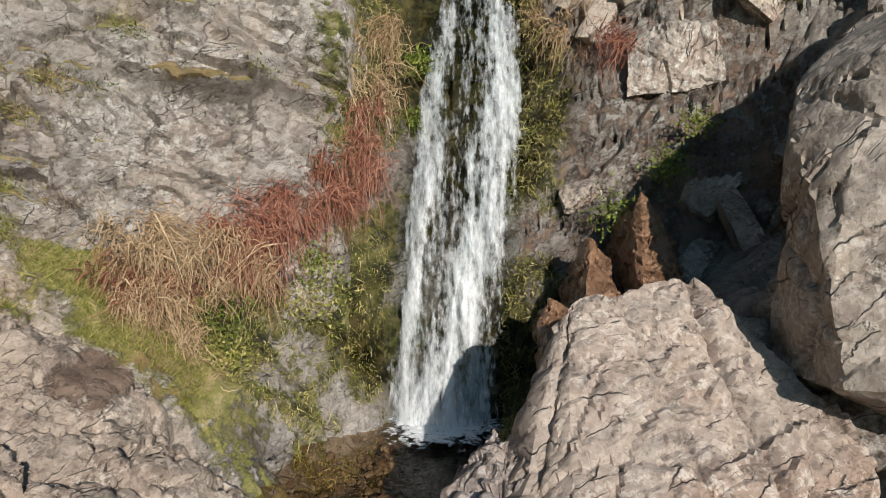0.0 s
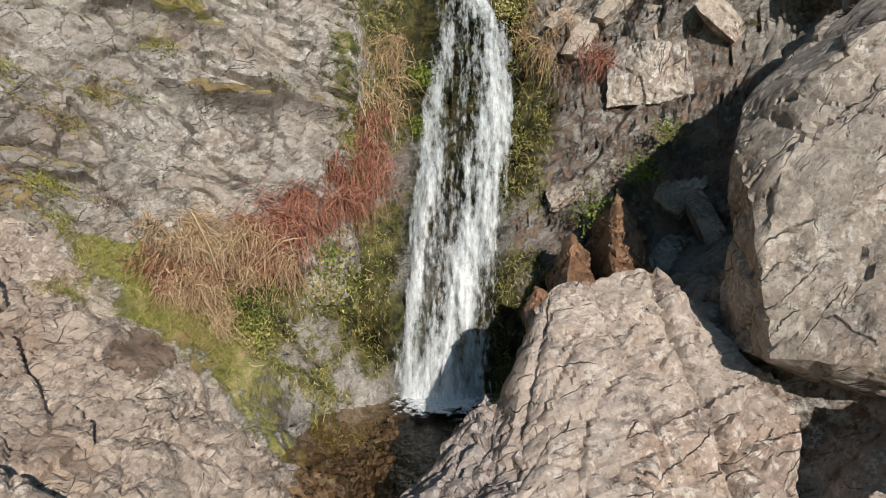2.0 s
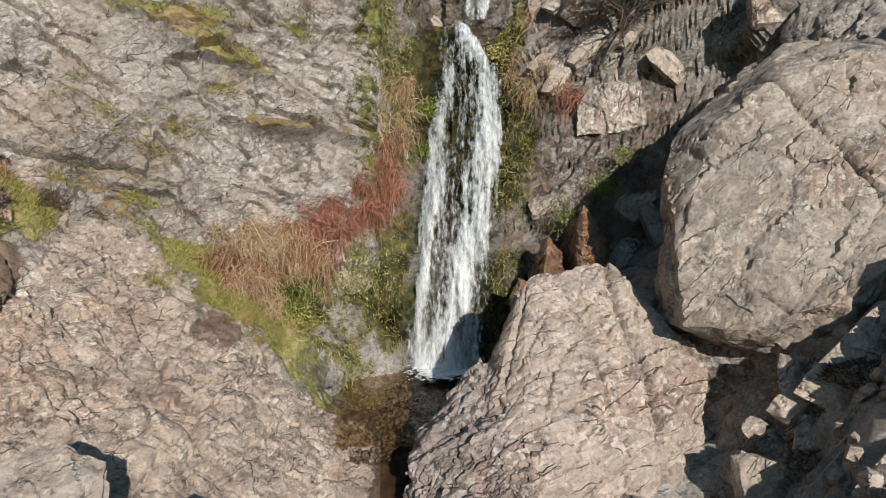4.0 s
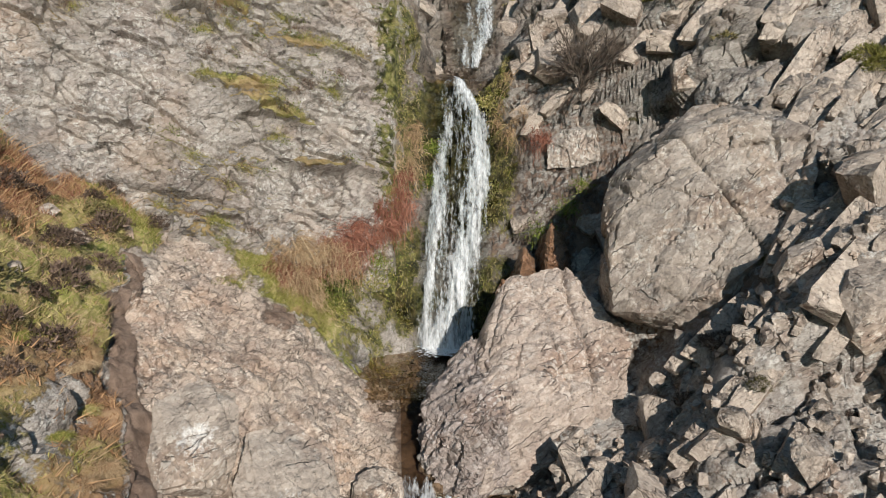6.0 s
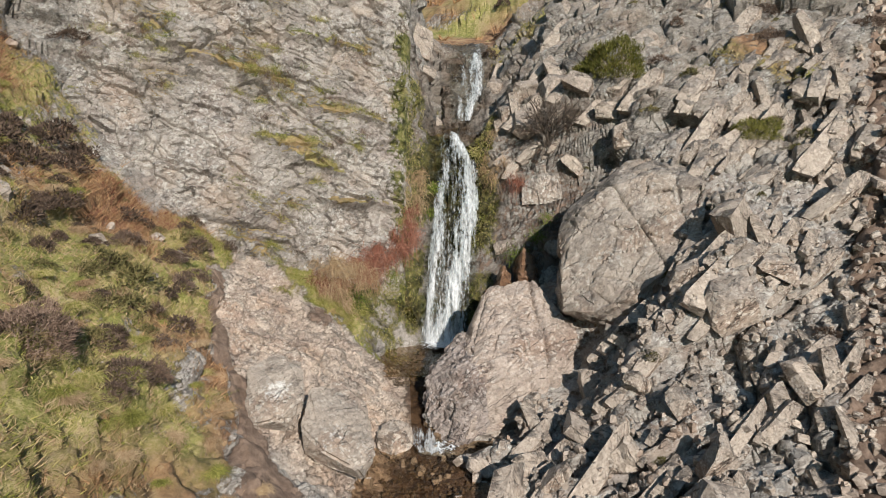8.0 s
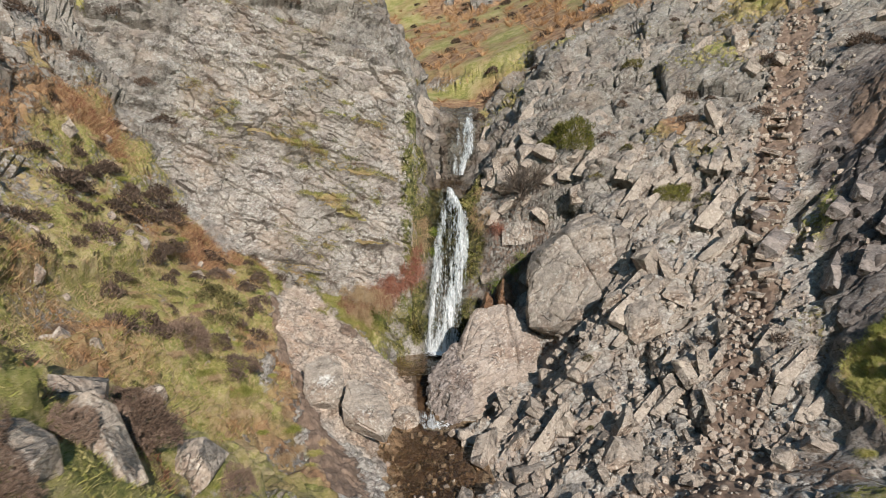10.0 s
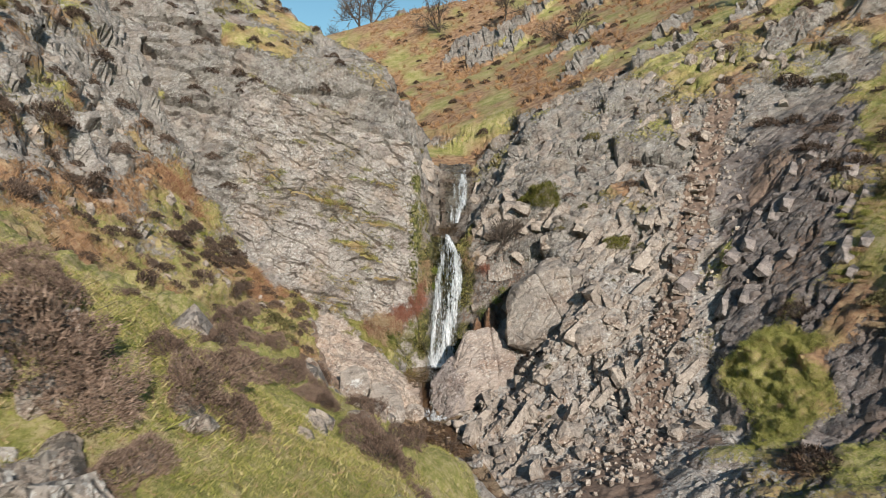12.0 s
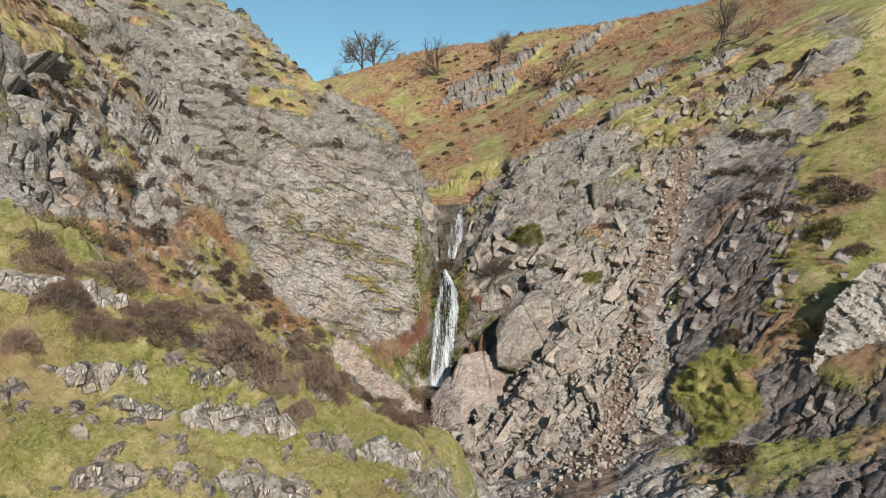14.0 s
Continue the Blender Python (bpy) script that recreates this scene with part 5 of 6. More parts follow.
for ox, oy, ln, wd, turn, h in OUTCROPS:
    for _ in range(9):
        u, v = rng.normal(0, 0.8 * ln), rng.normal(0, 1.6 * wd)
        c, s_ = math.cos(radians(turn)), math.sin(radians(turn))
        lay_rock(ox + u * c - v * s_, oy + u * s_ + v * c, rng.uniform(0.08, 0.3), "pale broken stone half sunk in the turf", "stones round the outcrops", None, 0.4, name="stone")
stone("large dark-sided rock standing on the bank", [(13.6, -14.6, 2.2), (13.2, -14.0, 3.6), (14.0, -13.3, 5.6), (15.6, -13.2, 7.2), (17.5, -14.0, 7.6), (16.5, -15.6, 5.0), (14.8, -15.6, 3.0), (14.0, -12.6, 3.5), (17, -12.5, 6.0), (17, -14.5, 3), (13.8, -13.2, 2.6)],
      33, M_ROCK_GREY, edge=0.14, grain=(0.16, 0.07), cell=(1.4, 0.8, 0.5))


# ---- plants ----
def dome_mesh(name, seed, n, width, material, flat=1.0, core=0.3, twig=0.11):
    """A bush: very many short twigs on an uneven dome of radius 0.5."""
    r = np.random.default_rng(seed)
    d = r.normal(size=(n, 3))
    d /= np.linalg.norm(d, axis=1, keepdims=True)
    d[:, 2] = np.abs(d[:, 2]) - 0.12
    lump = 1 + 0.45 * fbm(d * 1.9 + seed, seed, 4)
    roots = d * (0.46 * lump * r.uniform(core, 1.0, n) ** 0.5)[:, None]
    roots[:, 2] *= flat
    tips = roots + (d * 0.6 + np.array([0, 0, 0.55]) + r.normal(0, 0.5, (n, 3))) * (twig * r.uniform(0.6, 1.4, n))[:, None]
    return blade_mesh(name, roots, tips, r.uniform(0.6, 1.4, n) * width, material)


HEATHER = [dome_mesh("heather", 400 + i, 2300, 0.022, M_HEATHER_DARK if i != 2 else M_HEATHER_GREEN, 1.0, 0.6, 0.055) for i in range(4)]
LOW_HEATHER = [dome_mesh("heather", 405 + i, 750, 0.045, M_HEATHER_DARK if i < 2 else M_HEATHER_GREEN, 1.0, 0.6, 0.08) for i in range(4)]
CLOSE_HEATHER = [dome_mesh("heather", 410 + i, 12000, 0.011, M_HEATHER, 1.2, 0.8, 0.03) for i in range(2)]
GORSE = [dome_mesh("gorse", 420 + i, 15000, 0.013, M_GORSE, 1.15, 0.6, 0.03) for i in range(2)]


def bush(x, y, w, kinds, name, label, group="", tall=1.0):
    ob = new(name, kinds[int(rng.integers(len(kinds)))])
    ob.location = ground_at(x, y) - Vector((0, 0, 0.04 * w))
    ob.rotation_euler = (0, 0, rng.uniform(0, 6.28))
    ob.scale = (w * rng.uniform(0.9, 1.35), w * rng.uniform(0.75, 1.1), w * tall * rng.uniform(0.7, 1.0))
    return tagged(ob, label, "shrub", group)


def stem_mesh(seed):
    """Woody stems that fork from the root of a bush."""
    r = np.random.default_rng(seed)
    n, k = 40, 5
    u = np.linspace(0, 1, k)[None, :, None]
    way = r.normal(0, 0.30, (n, 1, 3)) * np.array([1, 1, 0.3]) + np.array([0, 0, 0.36])
    return strip_mesh("stem", way * u + np.cumsum(r.normal(0, 0.02, (n, k, 3)), 1), r.uniform(0.012, 0.03, n), M_BARK)


def bush_field(places, kinds, name, label):
    """Far small bushes, joined."""
    vs, fs, k = [], [], 0
    for x, y, w in places:
        me = kinds[int(rng.integers(len(kinds)))]
        v = np.empty(len(me.vertices) * 3)
        me.vertices.foreach_get("co", v)
        a = rng.uniform(0, 6.28)
        turn = np.array([[math.cos(a), -math.sin(a), 0], [math.sin(a), math.cos(a), 0], [0, 0, 1]])
        v = (v.reshape(-1, 3) * np.array([w * rng.uniform(0.9, 1.35), w, w * rng.uniform(0.7, 1.0)])) @ turn.T + np.array(ground_at(x, y)) - np.array([0, 0, 0.04 * w])
        vs.append(v)
        fs.append(np.arange(len(v)).reshape(-1, 3) + k)
        k += len(v)
    return tagged(new(name, mesh_of(name, np.concatenate(vs), np.concatenate(fs), kinds[0].materials[0])), label, "shrub", kind="stuff")


STEMS = [stem_mesh(440 + i) for i in range(2)]


def full_bush(x, y, w, kinds, name, label, group=""):
    """A bush near enough to show its woody stems under the leaves."""
    ob = bush(x, y, w, kinds, name, label, group)
    root = new(name)
    root.location, root.rotation_euler, root.scale = ob.location.copy(), ob.rotation_euler.copy(), ob.scale.copy()
    part("foliage", ob.data, root)
    part("stem", STEMS[int(rng.integers(2))], root, "woody grey-brown stem, many-forked")
    bpy.data.objects.remove(ob)
    return tagged(root, label, "shrub", group)


for x, y, w in [(-4.74, -30.2, 0.6), (-4.28, -30.45, 0.55), (-3.94, -30.25, 0.42), (-3.57, -30.0, 0.7), (-3.7, -29.4, 0.6), (-4.76, -31.1, 0.42), (-2.52, -30.1, 0.85), (-2.1, -30.27, 0.62), (-1.73, -30.47, 0.4), (-1.8, -29.5, 0.5), (-4.17, -29.5, 0.5),
                (-5.3, -29.5, 0.7), (-4.6, -29.0, 0.7), (-2.9, -29.25, 0.5), (-3.3, -29.0, 0.6)]:
    full_bush(x, y, w * 1.2, CLOSE_HEATHER, "heather_bush", "dense brown heather bush on the turf spur", "heather on the spur")
for x, y, w in [(-7.8, -23.8, 1.1), (-5.7, -29, 0.7), (-12.3, -10.4, 1.4), (-16.6, -1, 1.4), (-16.9, -5.7, 1.7), (-17.5, 4.8, 1), (-15.4, 6.8, 1), (-11.8, -2.1, 1), (-10.2, -0.5, 0.9), (-11.6, -7.7, 0.8), (-15, -3, 1),
                (-19.4, -3.9, 1.8), (-14.8, -9.8, 1.3), (-17.5, 7.8, 0.9), (-11.2, 5.9, 0.8), (-11, 3.7, 0.7), (-11.8, 8.4, 0.8), (-14.4, 10.6, 0.9), (-13.2, 10.6, 0.9), (-9.3, 9.6, 0.8), (-5.6, 2.6, 0.9)]:
    bush(x, y, w, HEATHER, "heather_bush", "dark brown heather bush on the rocky hillside", "heather on the hillside")
for x, y, w in [(-6.5, -5.4, 0.8), (-6, -4.3, 0.85), (-5.8, -2.5, 0.55), (-6.2, -1.6, 0.8), (-5.3, -1.6, 0.55), (-4.8, -9.7, 0.8), (-5.3, -8.8, 0.6), (-9.3, -1, 0.9), (-8.5, -12.9, 0.8), (-6.6, -13.4, 0.65),
                (-5.4, -8.4, 0.6), (-4.7, -10.4, 0.6), (-7.5, -6.6, 0.55), (-9, -8, 0.8), (-10, -11, 0.9), (-8.2, -4.4, 0.6), (-9.6, -6, 0.7), (-12, -14, 1.1), (-10.5, -16, 1.0), (-6, -17, 0.8), (-13.2, -12, 1.2), (-7.8, -10.6, 0.6)]:
    bush(x, y, w, HEATHER, "heather_bush", "brown heather clump on the grassy slope", "heather on the slope")
full_bush(-5.7, -10.4, 1.25, CLOSE_HEATHER, "heather_bush", "large dark brown heather bush on the grassy slope", "heather on the slope")
full_bush(-4.6, -9.0, 0.7, CLOSE_HEATHER, "heather_bush", "round brown heather bush on the grassy slope", "heather on the slope")
far_bushes = []
for _ in range(260):
    x, y = (rng.uniform(-19, -5.2), rng.uniform(-18, -1.8)) if rng.random() < 0.6 else (rng.uniform(-9.5, -4.8), rng.uniform(-11, -2.2))
    if x > float(pl(y, [-11, -8.6, -6.5, -4.2], [-1.9, -2.5, -3.85, -5.0])) - 0.5:
        continue
    w = float(rng.choice([0.25, 0.35, 0.45, 0.6, 0.9]))
    if x < -8:
        far_bushes.append((x, y, w))
        continue
    bush(x, y, w, LOW_HEATHER, "heather_bush", "small brown heather clump among rock and grass", "small heather")
for x, y, w in [(-1.45, -29.3, 0.75), (-1.8, -28.6, 0.85), (-2.1, -28.9, 0.6), (-2.1, -26.6, 0.9), (-2.5, -26.2, 0.8), (-1.4, -25.6, 0.8), (-1.5, -24.9, 0.6), (-0.5, -27.1, 0.9), (-0.3, -26.3, 0.8), (-0.75, -26.2, 0.7), (-0.1, -27.6, 0.6),
                (-2.5, -23.2, 0.6), (-2.0, -22.9, 0.5), (-1.8, -23.9, 0.5), (-3.2, -24.8, 0.8), (-1.0, -24.2, 0.6), (-3.4, -22.2, 0.7), (-0.4, -23.0, 0.5), (0.9, -28.6, 0.4), (-3.0, -27.4, 0.6)]:
    full_bush(x, y, w * 0.75, CLOSE_HEATHER, "heather_bush", "wispy brown heather beside the gorge", "heather beside the gorge")
for x, y, w in [(9.9, -15.8, 1.6), (13.7, -12.2, 1.1), (12.1, -10.1, 1.3), (18.2, -5.7, 1.7), (18.4, -7.2, 1.6), (16.4, -8.4, 1.7), (16.9, -10.3, 1.2), (16.6, -2.5, 0.9), (18.9, 0.8, 0.9), (18.5, 1.4, 0.8),
                (4.4, -5.0, 0.65), (3.9, -5.1, 0.5), (4.4, -6.3, 0.45), (11.2, -1, 0.7), (9.0, -0.2, 0.8), (12.6, 1.5, 0.8), (9.6, 1.6, 0.7), (7.4, -7.2, 0.5), (10.6, 3.2, 0.8), (8.0, 3.8, 0.8), (20.2, 3, 1.0), (15, 4.4, 0.9), (17, 9, 1.0)]:
    bush(x, y, w, HEATHER, "heather_bush", "low dark heather among the rocks", "heather on the right bank")
for _ in range(60):
    y = rng.uniform(-9, 8)
    bush(rng.uniform(3.5 + 0.2 * max(y, 0), 10.5 + 0.4 * y * (y > 0)), y, float(rng.choice([0.2, 0.28, 0.38, 0.55])), LOW_HEATHER, "heather_bush", "small dark tuft growing between the rocks", "tufts between the rocks")
for _ in range(60):
    y = rng.uniform(1, 11)
    far_bushes.append((rng.uniform(-14, -2 - 0.3 * y), y, rng.uniform(0.25, 0.7)))
for _ in range(45):
    far_bushes.append((rng.uniform(15, 25), rng.uniform(-9, 11), rng.uniform(0.4, 1.2)))
for _ in range(110):
    far_bushes.append((rng.uniform(-20, -8.5), rng.uniform(-15, 9), rng.uniform(0.3, 0.8)))
for _ in range(170):
    y = rng.uniform(9, 52)
    far_bushes.append((rng.uniform(-2 - 0.12 * y, 24), y, rng.uniform(0.3, 0.9)))
bush_field(far_bushes, LOW_HEATHER[:2], "heather", "dark brown heather scattered over the far rock and cliff top")
full_bush(5.0, 1.5, 2.1, GORSE, "gorse_bush", "olive-green gorse bush on a rock ledge", "gorse bushes")
full_bush(7.8, -2.7, 1.0, GORSE, "gorse_bush", "small olive-green gorse bush among rocks", "gorse bushes")
full_bush(7.2, 1.6, 0.6, GORSE, "gorse_bush", "small olive-green gorse bush among rocks", "gorse bushes")


def tussock_mesh(seed, n):
    """Grass that arches out and hangs down all round."""
    r = np.random.default_rng(seed)
    k = 4
    u = np.linspace(0, 1, k)[None, :, None]
    a = r.uniform(0, 6.28, (n, 1, 1))
    out = np.concatenate([np.cos(a), np.sin(a), np.zeros((n, 1, 1))], 2) * r.uniform(0.1, 0.5, (n, 1, 1))
    up = np.array([0, 0, 1.0])[None, None, :] * r.uniform(0.25, 0.6, (n, 1, 1))
    lines = r.normal(0, 0.07, (n, 1, 3)) * np.array([1, 1, 0.1]) + out * u + up * (1.6 * u - 1.5 * u ** 2.2) + np.cumsum(r.normal(0, 0.015, (n, k, 3)), 1)
    return strip_mesh("tussock", lines, r.uniform(0.006, 0.015, n), M_GRASS if seed % 2 else M_STRAW)


TUSSOCKS = [tussock_mesh(430 + i, 700) for i in range(4)]
for _ in range(90):
    if rng.random() < 0.05:
        x, y = rng.uniform(9.2, 12.0), rng.uniform(-13.6, -10.0)
    else:
        y = rng.uniform(-14, -4)
        x = rng.uniform(13.2, 16) + 0.7 * max(y + 9.5, 0)
    bush(x, y, rng.uniform(0.4, 0.75), TUSSOCKS, "grass_tussock", "shaggy yellow-green grass tussock on the bank", "tussocks on the bank")
for _ in range(90):
    y = rng.uniform(-12, -3)
    x = float(pl(y, [-11, -8.6, -6.5, -4.2], [-1.9, -2.5, -3.85, -5.0])) - rng.uniform(0.4, 5.5)
    bush(x, y, rng.uniform(0.35, 0.7), TUSSOCKS, "grass_tussock", "long straw-green grass tussock on the slope", "tussocks on the slope")
for _ in range(46):
    x, y = rng.uniform(9.8, 16.5), rng.uniform(-16.5, -3.5)
    if x < 12.4 and -14.2 < y < -9:
        continue
    ob = lay_rock(x, y, rng.uniform(0.4, 1.2), "dark purple-grey rock breaking through the bank", "rocks in the bank", int(rng.choice([10, 11])), 0.5, 10)
    ob.rotation_euler[2] = rng.normal(0.75, 0.2)
for x, y, size in [(-2.85, -25.7, 0.8), (-2.9, -26.3, 0.6), (-2.8, -25.1, 0.5), (-1.2, -27.0, 0.5), (-1.2, -26.5, 0.4), (-1.55, -29.75, 0.35), (-1.7, -29.6, 0.3), (-1.1, -28.0, 0.25), (-2.3, -27.4, 0.3)]:
    lay_rock(x, y, size * 0.85, "pale weathered rock in the turf beside the gorge", "rocks beside the gorge", None, 0.3)


for _ in range(16):
    full_bush(rng.uniform(-3.2, -0.7), rng.uniform(-26, -19.5), rng.uniform(0.35, 0.7), CLOSE_HEATHER, "heather_bush", "low brown heather on the slope above the gorge", "heather above the gorge")
for _ in range(9):
    lay_rock(rng.uniform(-3.2, -0.8), rng.uniform(-26, -20), rng.uniform(0.25, 0.6), "pale weathered rock in the turf beside the gorge", "rocks beside the gorge", None, 0.34)


def limb(verts, faces, a, b, ra, rb, sides=5):
    d = (b - a).normalized()
    s = d.orthogonal().normalized()
    t = d.cross(s)
    k = len(verts)
    for c, r in ((a, ra), (b, rb)):
        for i in range(sides):
            w = 2 * math.pi * i / sides
            verts.append(c + (s * math.cos(w) + t * math.sin(w)) * r)
    for i in range(sides):
        j = (i + 1) % sides
        faces.append((k + i, k + j, k + sides + j, k + sides + i))


def grow(rng_, verts, faces, twigs, p, d, length, r, depth):
    steps = 3
    for i in range(steps):
        d = (d + Vector(rng_.normal(0, 0.16, 3)) + Vector((0, 0, 0.04))).normalized()
        q = p + d * (length / steps)
        limb(verts, faces, p, q, r * (1 - 0.22 * i / steps), r * (1 - 0.22 * (i + 1) / steps), 5 if depth > 3 else 3)
        p = q
        if depth > 0 and (i > 0 or depth < 4):
            side = Vector(rng_.normal(0, 1, 3))
            e = (d * 0.75 + side.normalized() * 0.75).normalized()
            grow(rng_, verts, faces, twigs, p, e, length * rng_.uniform(0.55, 0.8), r * 0.55, depth - 1)
    if depth == 0:
        twigs.append((p, d))
    elif depth < 5:
        grow(rng_, verts, faces, twigs, p, d, length * 0.75, r * 0.75, depth - 1)


def bare_tree(x, y, tall, seed, label, stems=1, group="bare trees"):
    r = np.random.default_rng(seed)
    root = tagged(new("tree"), label, "tree", group)
    root.location = ground_at(x, y) - Vector((0, 0, 0.1))
    verts, faces, twigs = [], [], []
    for i in range(stems):
        d = Vector((r.normal(0, 0.12 if stems == 1 else 0.5), r.normal(0, 0.12 if stems == 1 else 0.5), 1)).normalized()
        grow(r, verts, faces, twigs, Vector((0, 0, 0)), d, tall * 0.36, tall * (0.03 if stems == 1 else 0.018), 4 if stems < 3 else 3)
    part("trunk", mesh_of("trunk", [tuple(v) for v in verts], faces, M_BARK, True), root, "gnarled grey-brown trunk and limbs")
    a = np.array([t[0] for t in twigs])
    d = np.array([t[1] for t in twigs])
    k = 7
    roots = np.repeat(a, k, 0)
    tips = roots + (np.repeat(d, k, 0) + r.normal(0, 0.6, (len(roots), 3))) * tall * 0.075
    part("crown", blade_mesh("crown", roots, tips, np.full(len(roots), tall * 0.006), M_TWIG), root, "leafless twigs")
    return root


for i, (x, y, tall, stems) in enumerate([(-10.2, 64.5, 6.2, 1), (-13.5, 64, 2.8, 3), (-8.2, 60, 4.8, 4), (0.2, 48, 4.6, 3), (7.0, 43, 3.6, 2), (11.2, 30, 3.4, 2), (19.6, 13.0, 4.6, 1), (-17.5, 66, 2.0, 3)]):
    bare_tree(x, y, tall, 500 + i, "bare wind-shaped hawthorn tree on the hillside" if stems < 3 else "bare many-stemmed thorn bush on the hillside", stems)
bare_tree(3.3, 1.0, 1.7, 520, "leafless tangled shrub overhanging the rock", 6, "shrubs")


# ---- ferns and grass by the water ----
def fern(x, y, z, n, length, spread, material, name, label, out=(0.12, -0.38), droop=1.5, group=""):
    """Dead fronds that arch out from several roots and hang in a tangle."""
    r = np.random.default_rng(int(1000 + 37 * abs(x) + 91 * abs(z) + n))
    k = 6
    s = np.linspace(0, 1, k)[None, :, None]
    tufts = r.normal(0, 1, (9, 3)) * np.array([1.5 * spread, 0.06, 1.5 * spread])
    pick = r.integers(9, size=n)
    root = tufts[pick][:, None, :] + r.normal(0, 0.07, (n, 1, 3))
    ways = r.normal(0, 0.28, (9, 3))
    go = np.array([out[0], out[1], 0.3])[None, None, :] * r.uniform(0.2, 1.3, (n, 1, 1)) + ways[pick][:, None, :] + r.normal(0, 0.26, (n, 1, 3))
    ln = 0.85 * length * r.uniform(0.25, 1.1, (n, 1, 1))
    line = root + ln * (go * s * 0.9 + np.array([0, 0, -1.0])[None, None, :] * droop * r.uniform(0.15, 1.0, (n, 1, 1)) * s ** 1.9) + np.cumsum(r.normal(0, 0.028, (n, k, 3)), 1)
    ob = new(name, strip_mesh(name, line, r.uniform(0.006, 0.016, n), material))
    ob.location = (x, y, z)
    return tagged(ob, label, "fern", group)


for x, y, z, n, ln, sp, m in [(-2.8, -0.95, 2.1, 700, 0.5, 0.2, M_STRAW), (-2.65, -1.15, 1.7, 800, 0.45, 0.18, M_STRAW), (-2.4, -1.1, 1.35, 500, 0.35, 0.15, M_STRAW), (-2.0, -0.5, 2.25, 800, 0.55, 0.16, M_BRACKEN), (-1.75, -0.4, 2.3, 500, 0.6, 0.16, M_BRACKEN),
                              (-1.3, 0.0, 2.65, 800, 0.5, 0.18, M_BRACKEN), (-0.85, 0.4, 3.05, 600, 0.6, 0.12, M_BRACKEN), (-0.75, 0.65, 3.6, 500, 0.6, 0.12, M_BRACKEN), (-0.72, 0.9, 4.1, 500, 0.6, 0.13, M_STRAW), (-0.6, 1.15, 4.6, 400, 0.5, 0.15, M_STRAW)]:
    fern(x, y, z, n, ln, sp, m, "dead_fern", "hanging reddish-brown dead fern fronds on the bank" if m is M_BRACKEN else "matted pinkish straw of dead fern on the bank", group="dead ferns by the fall")
for _ in range(12):
    u = rng.uniform(0, 1)
    x, y, z = pl(u, [0, 0.35, 0.6, 1], [-3.0, -1.9, -0.95, -0.55]), pl(u, [0, 0.35, 0.6, 1], [-1.05, -0.55, 0.3, 1.2]), pl(u, [0, 0.35, 0.6, 1], [1.8, 2.2, 3.0, 4.7])
    fern(float(x) + rng.normal(0, 0.12), float(y), float(z) + rng.normal(0, 0.22), 260, 0.55, 0.1, M_BRACKEN if rng.random() < 0.55 else M_STRAW, "dead_fern", "limp dead fronds hanging down the bank", (0.04, -0.16), 1.6, "dead ferns by the fall")
fern(2.45, 0.78, 4.6, 250, 0.5, 0.06, M_BRACKEN, "dead_fern", "dark red dead fern hanging in a rock cleft", (0, -0.2), 1.3, "dead ferns by the fall")
fern(1.75, 1.2, 5.1, 350, 0.5, 0.2, M_STRAW, "dead_fern", "dry straw hanging over the rock", (0, -0.2), 1.2, "dead ferns by the fall")


def leaf_tuft(x, y, z, n, size, material, name, label, flat=0.5, leaf=0.03):
    r = np.random.default_rng(int(2000 + 41 * abs(x) + 77 * abs(z) + n))
    p = r.normal(0, 1, (n, 3)) * np.array([size, size * 0.5, size * flat])
    t = p + r.normal(0, 1, (n, 3)) * leaf + np.array([0, -0.4 * leaf, 0.3 * leaf])
    ob = new(name, blade_mesh(name, p, t, r.uniform(0.5, 1.2, n) * leaf, material))
    ob.location = (x, y, z)
    return tagged(ob, label, "plant", kind="stuff")


for x, y, z, n, s, m, lab in [(-1.15, -0.2, 1.95, 600, 0.17, M_LEAF, "fresh green leaves growing on the bank"), (-2.05, -0.85, 1.45, 700, 0.2, M_LEAF, "fresh green leaves among straw"), (-1.95, -0.95, 1.1, 500, 0.18, M_GRASS, "yellow-green grass tuft on the bank"),
                              (-1.1, -0.15, 1.55, 900, 0.2, M_GRASS, "pale dry grass cushion on a stone"), (-0.05, 1.35, 4.35, 700, 0.12, M_LEAF, "bright moss beside the falling water"), (-0.15, 1.15, 3.6, 500, 0.1, M_LEAF, "bright moss beside the falling water"),
                              (1.3, 2.0, 5.4, 500, 0.16, M_GRASS, "mossy turf hanging beside the fall"), (2.9, 0.1, 3.1, 400, 0.14, M_LEAF, "green plants along the rock ledge"), (2.3, 0.0, 2.6, 400, 0.16, M_LEAF, "green plants along the rock ledge"), (3.2, 0.1, 3.6, 300, 0.12, M_LEAF, "green plants along the rock ledge")]:
    leaf_tuft(x, y, z, n, s, m, "plant", lab, 0.8)


